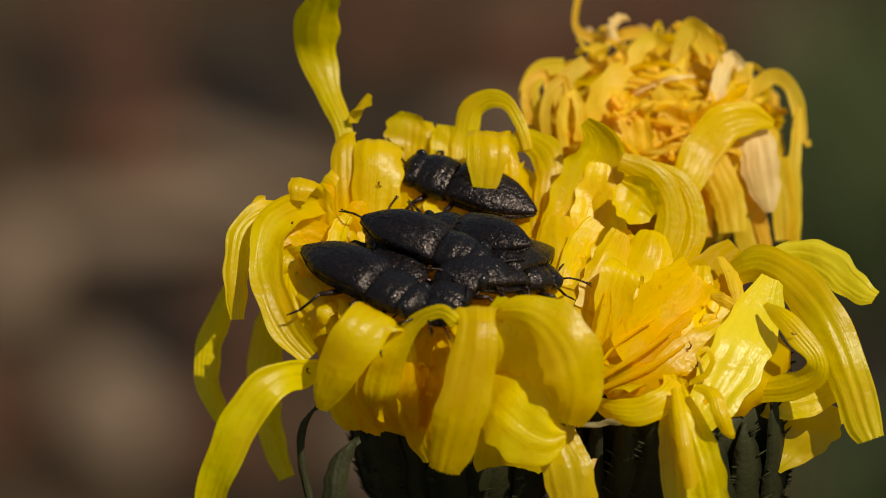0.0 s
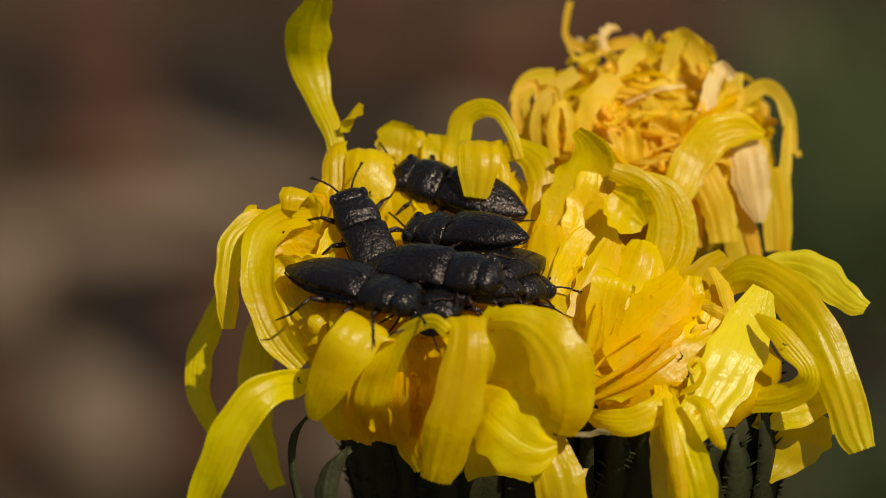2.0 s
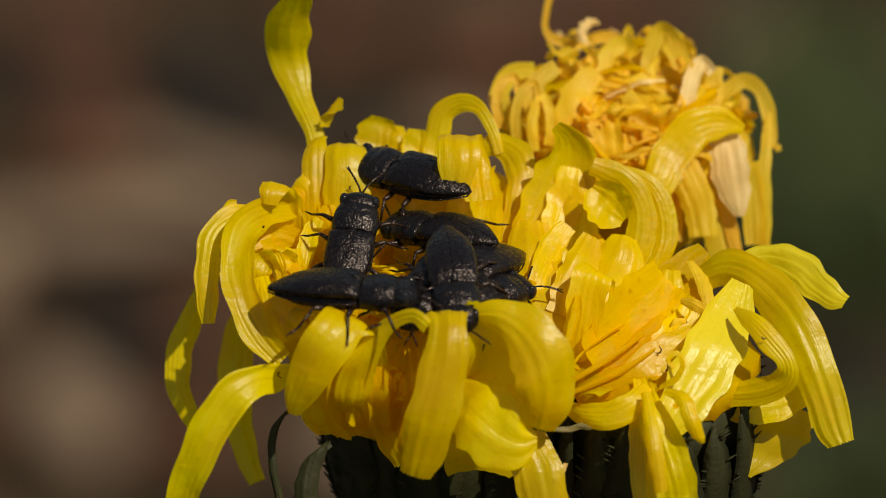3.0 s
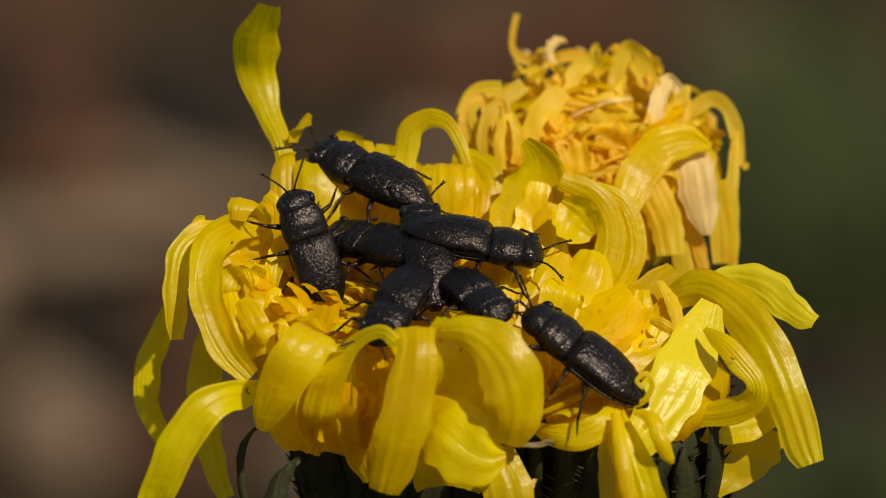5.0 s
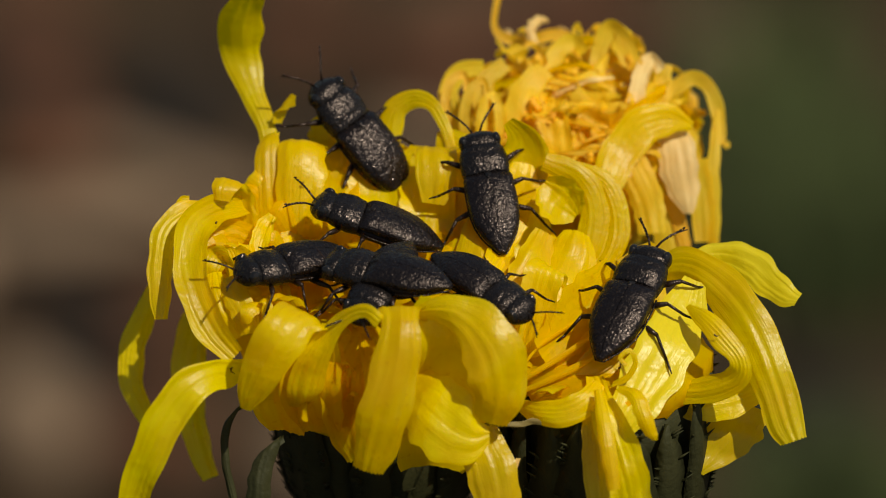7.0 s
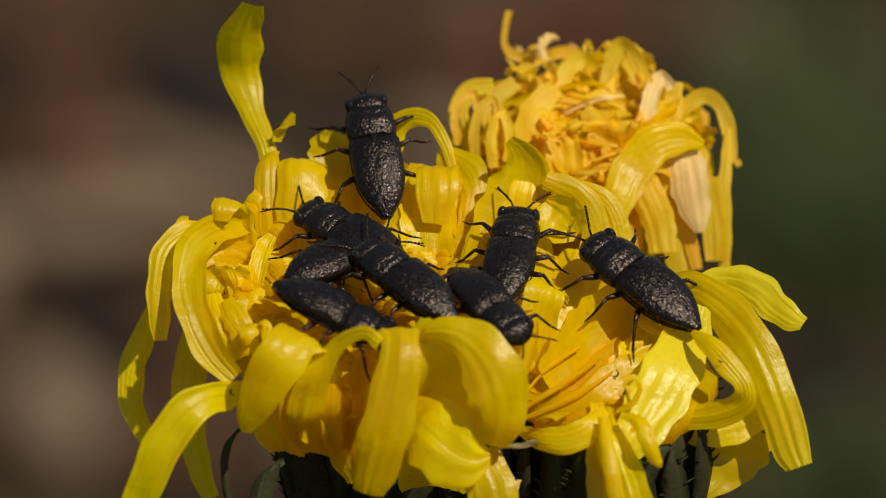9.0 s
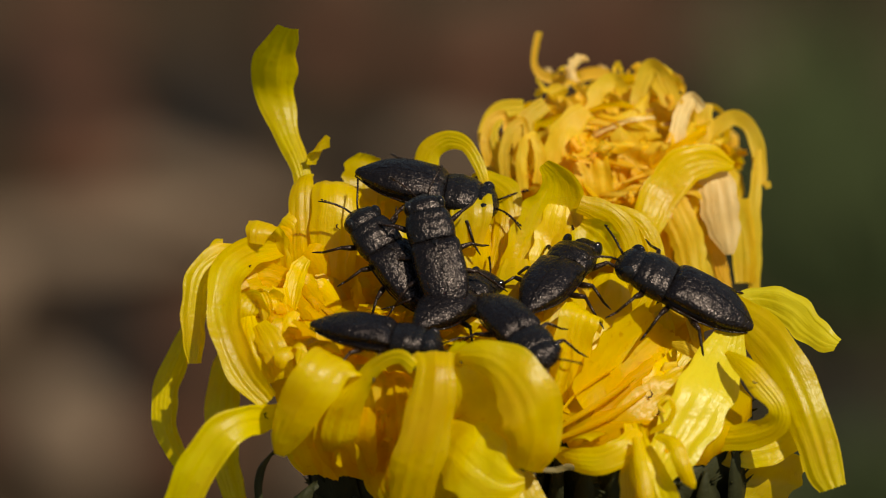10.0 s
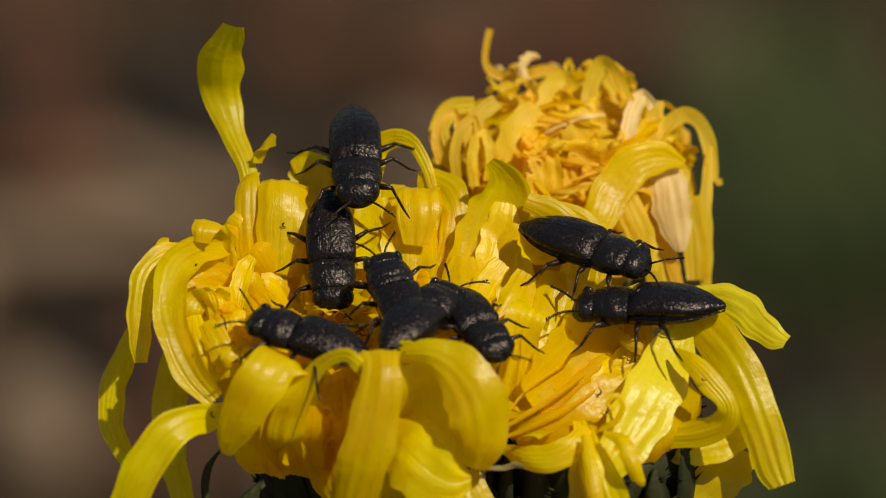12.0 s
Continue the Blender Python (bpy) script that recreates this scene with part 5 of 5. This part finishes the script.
def motions():
    walk(flower_a, [(t, leaning(flower_a, e, n)) for t, e, n in SWAY_A])
    walk(flower_b, [(t, leaning(flower_b, e, n)) for t, e, n in SWAY_B])
    walk(flower_c, [(t, leaning(flower_c, e, n)) for t, e, n in SWAY_C])
    walk(tongue, [(0.0, pose(-0.0005, 0, 0.0007)), (2.5, pose(-0.0005, 0, 0.0007)), (3.0, pose(-0.0005, -0.0012, 0.0014)), (3.2, pose(-0.0005, -0.0012, 0.0014)), (4.8, pose(0.0007, 0, 0)), (12.0, pose(0.0007, 0, -0.0002))])
    # legs step in two sets of three, antennae feel about
    for b, beetle in enumerate(beetles.values()):
        limbs = [o for o in beetle.children if o.name.startswith(("leg", "antenna"))]
        for k, limb in enumerate(sorted(limbs, key=lambda o: o.name)):
            at, feeler = limb.location.copy(), limb.name.startswith("antenna")
            pace, phase, reach = 9.0 + 0.7 * b, b * 1.3 + (k * 2.1 if feeler else math.pi * ((k // 2 + k) % 2)), 5 if feeler else 13
            walk(limb, [(t / 10, Matrix.Translation(at) @ pose(0, 0, 0, 0, 0.5 * reach * math.cos(pace * t / 10 + phase), reach * math.sin(pace * t / 10 + phase) * (0.55 + 0.45 * math.sin(t * 0.23 + b)))) for t in range(0, 121, 2)])
    walk(beetles["T"], [
        (0, ride(0, -1.85, 3.14, 0.03, 10, -18, 65)),
        (0.5, ride(0.5, -1.95, 3.32, 0.03, 8, -18, 65)),
        (1, ride(1, -1.79, 3.41, 0.03, 7, -18, 61)),
        (1.5, ride(1.5, -1.89, 3.69, 0.03, 12, -18, 66)),
        (2, ride(2, -1.9, 3.69, 0.03, 8, -18, 65)),
        (2.5, ride(2.5, -2.83, 4.06, 0.11, -1, -16, 63)),
        (3, ride(3, -3.35, 2.81, 1.14, -3, -13, 57)),
        (3.2, ride(3.2, -3.51, 2.93, 1.07, -8, -16, 50)),
        (4.8, ride(4.8, -3.46, 3.49, 1.21, 2, -10, 54)),
        (5, ride(5, -3.57, 3.59, 1.45, 11, -8, 56)),
        (5.5, ride(5.5, -4.13, 4.64, 1.3, 17, -7, 43)),
        (6, ride(6, -3.27, 5.07, 1.65, 47, -13, 40)),
        (6.5, ride(6.5, -3.51, 5.06, 1.99, 48, -16, 37)),
        (7, ride(7, -3.28, 5.22, 1.51, 45, -14, 44)),
        (7.2, ride(7.2, -3.39, 4.85, 1.82, 46, -14, 43)),
        (8.8, ride(8.8, -3.13, 4.77, 1.94, 47, -16, 39)),
        (9, ride(9, -2.69, 4.87, 1.82, 30, -4, 8)),
        (9.5, ride(9.5, -2.45, 4.82, 1.92, 2, 14, -65)),
        (10, ride(10, -1.89, 4.54, 1.54, -11, 10, -98)),
        (10.5, ride(10.5, -1.89, 4.24, 1.92, -16, 4, -123)),
        (11, ride(11, -2.37, 4.6, 1.6, -20, 8, -160)),
        (11.5, ride(11.5, -2.43, 4.52, 1.66, -14, 5, -165)),
        (12, ride(12, -2.72, 5.12, 2.98, -11, 1, -178)),
    ])
    walk(beetles["X"], [
        (0, ride(0, -5.16, -3.58, -0.07, 12, -4, 17)),
        (0.5, ride(0.5, -5.71, -2.37, 0.17, 21, -3, 8)),
        (1, ride(1, -6.91, -2.92, 0.17, 18, -12, 53)),
        (1.5, ride(1.5, -6.86, -2.03, 0.17, 13, -10, 40)),
        (2, ride(2, -6.2, -1.23, 0.17, 25, -7, 19)),
        (2.5, ride(2.5, -5.98, -2.06, 0.22, 24, 0, 0)),
        (3, ride(3, -6.04, -2.47, 0.22, 28, 3, -9)),
        (3.2, ride(3.2, -6.16, -2.01, 0.02, 25, 5, -15)),
        (4.8, ride(4.8, -6.58, -2.19, 0.02, 32, 2, -3)),
        (5, ride(5, -6.32, -1.23, 0.02, 56, -9, 21)),
        (5.5, ride(5.5, -6.52, -2.92, 0.02, 39, -4, 59)),
        (6, ride(6, -6.79, -3.36, 0.02, 9, -9, 64)),
        (6.5, ride(6.5, -6.82, -3.6, 0.02, 7, -9, 64)),
        (7, ride(7, -6.32, -3.96, 0.03, 7, -9, 117)),
        (7.2, ride(7.2, -6.38, -4.22, 0.03, 2, -10, 139)),
        (7.6, ride(7.6, -5.23, -4.21, 0.1, 14, -11, 72)),
        (8, ride(8, -4.08, -4.2, 0.18, 19, -1, 6)),
        (8.4, ride(8.4, -3.45, -3.36, 0.22, 13, 5, -25)),
        (8.8, ride(8.8, -4.74, -3.55, 0.33, 3, 13, -59)),
        (9, ride(9, -4.45, -2.3, 0.32, -1, 12, -51)),
        (9.2, ride(9.2, -1.92, -1.45, 0.17, -1, 6, -27)),
        (9.5, ride(9.5, -0.94, -2.34, -0.28, -6, 6, -31)),
        (10, ride(10, -0.57, -2.17, -0.73, -2, 9, -36)),
        (10.2, ride(10.2, -0.53, -2.4, -0.33, 2, 6, -30)),
        (10.5, ride(10.5, -0.87, -3.79, 0.42, 3, 10, -40)),
        (11, ride(11, -0.96, -4.11, 0.43, 8, 10, -30)),
        (11.5, ride(11.5, -0.83, -4.49, 0.43, 21, 0, 1)),
        (12, ride(12, -0.69, -4.13, 0.43, 15, -6, 16)),
    ])
    walk(beetles["M"], [
        (0, ride(0, -1.76, -1.81, 0.32, -8, -13, 62)),
        (0.5, ride(0.5, -1.75, -1.44, 0.32, -7, -14, 64)),
        (1, ride(1, -1.69, -1.21, 0.32, -5, -13, 63)),
        (1.5, ride(1.5, -1.61, -1.4, 0.32, -7, -13, 63)),
        (2, ride(2, -1.64, -0.73, 0.32, -9, -11, 68)),
        (2.5, ride(2.5, -1.84, -0.96, 0.32, -5, -5, 62)),
        (3, ride(3, -1.85, -0.62, 0.02, -9, -4, 56)),
        (3.2, ride(3.2, -1.88, -0.16, 0.02, -3, -9, 60)),
        (4.8, ride(4.8, -2.91, -2.04, 0.17, -9, -12, 55)),
        (5, ride(5, -3.21, -0.62, 0.17, -6, -12, 54)),
        (5.5, ride(5.5, -3.33, 0.28, 0.17, 1, -10, 39)),
        (6, ride(6, -3.01, -0.33, 0.17, 6, -11, 48)),
        (6.5, ride(6.5, -2.7, 0.23, 0.12, 0, -4, 54)),
        (7, ride(7, -2.53, -0.23, 0.02, 17, -5, 78)),
        (7.2, ride(7.2, -2.38, -0.71, 0.02, 18, -5, 78)),
        (8.8, ride(8.8, -2.77, -1.22, 0.32, 20, -10, 74)),
        (9, ride(9, -3.74, -0.21, 0.42, 8, -7, 51)),
        (9.5, ride(9.5, -3.15, 0.09, 0.17, 35, -6, 38)),
        (10, ride(10, -3.38, -0.11, 0.17, 32, -9, 37)),
        (10.5, ride(10.5, -2.57, 0.75, 0.17, -8, -9, 67)),
        (11, ride(11, -3.24, -0.12, 0.12, -15, -4, 64)),
        (11.5, ride(11.5, -3.44, 0.23, 0.17, -8, -9, 142)),
        (12, ride(12, -3.86, 1.3, 0.02, -30, 1, -178)),
    ])
    walk(beetles["N"], [
        (0, ride(0, -3.88, -3.29, 0.82, -9, 16, -117)),
        (0.5, ride(0.5, -3.97, -4.3, 0.83, -14, 16, -115)),
        (1, ride(1, -3.77, -4.06, 0.83, -8, 16, -118)),
        (1.5, ride(1.5, -3.71, -4.74, 0.83, 7, 14, -113)),
        (2, ride(2, -3.07, -4.95, 0.78, 6, 19, -109)),
        (2.5, ride(2.5, -2.47, -6.81, 0.8, -9, 18, -61)),
        (2.8, ride(2.8, -1.78, -6.17, 0.74, 0, 8, -138)),
        (3, ride(3, -1.29, -5.79, 0.64, -15, 2, -174)),
        (3.2, ride(3.2, -1.67, -6.31, 0.63, -10, 1, -175)),
        (4.8, ride(4.8, 0.79, -0.98, 0.82, -9, 8, -97)),
        (5, ride(5, 1.12, -1.34, 0.82, -9, 8, -96)),
        (5.5, ride(5.5, 0.5, 3.6, 1.51, -4, 7, -44)),
        (6, ride(6, 1.57, 3.75, 0.81, 9, 12, -36)),
        (6.5, ride(6.5, 2.33, 2.46, 0.77, 28, 3, -6)),
        (7, ride(7, 2.68, 1.37, 0.82, 32, -5, 9)),
        (7.2, ride(7.2, 2.76, -0.34, 0.64, 15, -4, 11)),
        (8.8, ride(8.8, 3.75, -1.34, 0.3, 13, 2, -9)),
        (9, ride(9, 3.59, -1.49, 0.09, 13, 2, -8)),
        (9.5, ride(9.5, 3.48, -1.21, -0.26, 9, 1, -6)),
        (10, ride(10, 4.15, -0.86, -0.06, 3, 2, -26)),
        (10.5, ride(10.5, 4.55, -0.41, 0.36, 18, 10, -76)),
        (11, ride(11, 8.11, -0.7, 0.43, 2, 4, -118)),
        (11.5, ride(11.5, 7.93, -0.51, 0.67, -7, 5, -110)),
        (12, ride(12, 7.9, 0.33, 0.74, -4, 9, -117)),
    ])
    walk(beetles["E"], [
        (0, ride(0, -6.71, -5.73, 0.34, -6, 10, -127)),
        (0.5, ride(0.5, -6.88, -6.01, 0.34, -4, 4, -121)),
        (1, ride(1, -6.89, -5.64, 0.34, 3, 0, -116)),
        (1.5, ride(1.5, -6.85, -5.65, 0.34, 1, 0, -120)),
        (2, ride(2, -6.85, -5.64, 0.34, 2, 0, -120)),
        (2.5, ride(2.5, -7.25, -5.57, 0.34, 6, 0, -126)),
        (3, ride(3, -6.29, -6.76, 0.44, 3, -5, -100)),
        (3.2, ride(3.2, -5.59, -7.62, 0.44, -6, 0, -63)),
        (4, ride(4, 0.12, -8.51, 1.06, -14, 10, -58)),
        (4.2, ride(4.2, 2.9, -9.14, 0.9, -11, 8, -40)),
        (4.4, ride(4.4, 5.58, -7.45, -1.68, 12, 2, -12)),
        (4.8, ride(4.8, 8.1, -8.9, -3.02, 19, -12, 35)),
        (5, ride(5, 6.43, -7.13, -2.09, 33, -3, 66)),
        (5.5, ride(5.5, 6.18, -6.23, -2.1, 35, -12, 20)),
        (6, ride(6, 8.71, -6.32, -2.16, 21, 4, -7)),
        (6.5, ride(6.5, 8.49, -4.1, -1.17, 15, -12, 26)),
        (7, ride(7, 9.02, -4.83, -1.57, 21, 2, -23)),
        (7.2, ride(7.2, 9.63, -4.46, -1.7, 24, 3, -24)),
        (8, ride(8, 9.34, -4, -1.15, 20, -8, 11)),
        (8.8, ride(8.8, 9.05, -3.55, -0.6, 10, -15, 48)),
        (9, ride(9, 9.73, -3.01, -0.49, 20, -11, 46)),
        (9.5, ride(9.5, 10.32, -2.39, -0.42, 26, -9, 70)),
        (10, ride(10, 10.2, -2.16, -0.23, 24, -9, 71)),
        (10.5, ride(10.5, 10.59, -2.11, -0.32, 27, -14, 67)),
        (10.8, ride(10.8, 9.38, -2.82, -0.62, 4, -7, 143)),
        (11, ride(11, 9.43, -4.01, -1.17, -16, 8, 129)),
        (11.5, ride(11.5, 9.84, -4.05, -1.02, -17, -7, 133)),
        (12, ride(12, 10.88, -2.85, -0.61, -4, 0, 82)),
    ])
    walk(beetles["R"], [
        (0, ride(0, -0.13, -4.38, -0.46, -14, 4, -60)),
        (0.5, ride(0.5, -0.13, -4.46, -0.46, -13, 4, -59)),
        (1, ride(1, -0.03, -4.28, -0.47, -14, 4, -56)),
        (1.5, ride(1.5, 0.03, -4.35, -0.47, -13, 4, -55)),
        (2, ride(2, 0.07, -4.47, -0.47, -16, 4, -54)),
        (2.5, ride(2.5, 0.03, -4.59, -0.47, -12, 4, -53)),
        (3, ride(3, 0.12, -5.55, -0.45, -11, 8, -50)),
        (3.2, ride(3.2, -0.04, -5.05, -0.25, -14, 8, -52)),
        (4, ride(4, 0.42, -5.02, 0.04, -5, 2, -102)),
        (4.8, ride(4.8, 0.89, -4.46, 0.03, 6, 5, -152)),
        (5, ride(5, 0.99, -4.79, 0.03, 6, 5, -149)),
        (5.5, ride(5.5, 1.44, -4.44, 0.03, 14, 7, -133)),
        (6, ride(6, 2.02, -5.7, 0.04, -4, 11, -133)),
        (6.5, ride(6.5, 1.99, -6.19, 0.02, -8, 12, -130)),
        (7, ride(7, 2.22, -5.74, -0.07, -10, 11, -132)),
        (7.2, ride(7.2, 2.12, -5.91, 0.02, -8, 11, -136)),
        (8.8, ride(8.8, 2.64, -5.07, -0.18, -6, 6, -156)),
        (9, ride(9, 2.46, -5.43, -0.12, -8, 8, -146)),
        (9.5, ride(9.5, 2.74, -5.59, -0.16, -16, 10, -146)),
        (10, ride(10, 2.16, -5.71, 0.01, -5, 6, -148)),
        (10.5, ride(10.5, 1.93, -6.06, 0.03, -2, 8, -139)),
        (11, ride(11, 2.22, -5.51, -0.05, -8, 7, -143)),
        (11.5, ride(11.5, 2.49, -5.35, -0.12, -9, 7, -146)),
        (12, ride(12, 2.76, -5.02, -0.14, -4, 5, -155)),
    ])
    walk(beetles["U"], [
        (0, ride(0, -2.26, -5.52, 0.04, -7, -5, 157)),
        (0.5, ride(0.5, -2.26, -5.52, 0.04, -7, -5, 157)),
        (1, ride(1, -2.26, -5.52, 0.04, -7, -5, 157)),
        (1.5, ride(1.5, -2.26, -5.52, 0.04, -7, -5, 157)),
        (2, ride(2, -2.26, -5.52, 0.04, -7, -5, 157)),
        (2.5, ride(2.5, -2.26, -5.52, 0.04, -7, -5, 157)),
        (3, ride(3, -2.26, -5.52, 0.04, -7, -5, 157)),
        (3.2, ride(3.2, -2.26, -5.52, 0.04, -7, -5, 157)),
        (4.8, ride(4.8, -2.26, -5.52, 0.04, -7, -5, 157)),
        (5, ride(5, -2.26, -5.52, 0.04, -7, -5, 157)),
        (5.5, ride(5.5, -2.26, -5.52, 0.04, -7, -5, 157)),
        (6, ride(6, -2.26, -5.52, 0.04, -7, -5, 157)),
        (6.5, ride(6.5, -2.26, -5.52, 0.04, -7, -5, 157)),
        (7, ride(7, -2.26, -5.52, 0.04, -7, -5, 157)),
        (7.2, ride(7.2, -2.26, -5.52, 0.04, -7, -5, 157)),
        (8, ride(8, -2.56, -5.62, 0.09, -5, 4, -159)),
        (8.8, ride(8.8, -4.48, -7.42, 0.05, 2, 4, -128)),
        (9, ride(9, -4.54, -6.41, 0.05, -16, 4, -112)),
        (9.5, ride(9.5, -3.89, -6.82, 0.04, -11, 0, -124)),
        (10, ride(10, -4.19, -6.46, 0.05, -4, -2, -101)),
        (10.5, ride(10.5, -2.9, -5.9, -0.85, 8, 4, -120)),
        (10.8, ride(10.8, -2.76, -5.36, -0.96, 10, 6, -152)),
        (11, ride(11, -1.69, -5.58, -1.26, 15, -6, 149)),
        (11.5, ride(11.5, -3.6, -6.9, -1.0, 2, -12, 94)),
        (12, ride(12, -4.73, -6.88, 0.05, 10, -9, 68)),
    ])
    walk(beetles["C"], [
        (0, ride(0, -0.06, -3.49, -0.22, 11, -8, 138)),
        (0.5, ride(0.5, -0.06, -3.49, -0.22, 11, -8, 138)),
        (1, ride(1, -0.06, -3.49, -0.22, 11, -8, 138)),
        (1.5, ride(1.5, -0.06, -3.49, -0.22, 11, -8, 138)),
        (2, ride(2, -0.06, -3.49, -0.22, 11, -8, 138)),
        (2.5, ride(2.5, -0.06, -3.49, -0.22, 11, -8, 138)),
        (3, ride(3, -0.06, -3.49, -0.22, 11, -8, 138)),
        (3.2, ride(3.2, -0.06, -3.49, -0.22, 11, -8, 138)),
        (3.6, ride(3.6, -1.44, -4.93, 0.03, -10, -11, 67)),
        (4, ride(4, -1.71, -4.09, 0.13, -3, -7, 33)),
        (4.8, ride(4.8, -1.4, -2.07, 0.42, 22, -2, 7)),
        (5, ride(5, -1.01, -2.07, 0.42, 20, -2, 7)),
        (5.5, ride(5.5, -0.22, -1.64, 0.52, 8, 0, 0)),
        (6, ride(6, -0.55, -2.81, 0.62, 33, -17, 59)),
        (6.5, ride(6.5, -1.28, -3.25, 0.62, -5, -15, 81)),
        (7, ride(7, -2.12, -5.81, 0.54, -2, -11, 66)),
        (7.2, ride(7.2, -2.91, -6.64, 0.55, 6, -11, 63)),
        (8.8, ride(8.8, -1.01, -6.51, 0.44, 0, -8, 32)),
        (9, ride(9, -1.18, -4.43, 0.43, 13, -10, 42)),
        (9.2, ride(9.2, -1.45, -3.49, 0.47, 17, -5, 27)),
        (9.3, ride(9.3, -0.6, -3.69, 0.57, 18, -4, 19)),
        (9.5, ride(9.5, -0.04, -2.94, 0.72, 26, 14, -24)),
        (9.8, ride(9.8, -0.75, -4.15, 0.73, 22, 2, -11)),
        (10, ride(10, -1.38, -0.99, 0.92, 38, -7, 12)),
        (10.2, ride(10.2, -2.75, 0.75, 0.77, 26, -9, 53)),
        (10.3, ride(10.3, -3.01, 0.68, 0.72, 24, -11, 71)),
        (10.4, ride(10.4, -3.2, -0.25, 0.67, 1, -9, 128)),
        (10.5, ride(10.5, -4.37, -3.98, 0.62, -33, -18, 134)),
        (11, ride(11, -4.39, -5.66, 0.04, -13, 2, -172)),
        (11.5, ride(11.5, -4.24, -6.39, 0.54, 1, 4, -117)),
        (11.8, ride(11.8, -1.86, -5.52, 0.44, -11, 8, -45)),
        (12, ride(12, 0.26, -5.49, 0.34, 0, 7, -30)),
    ])


motions()
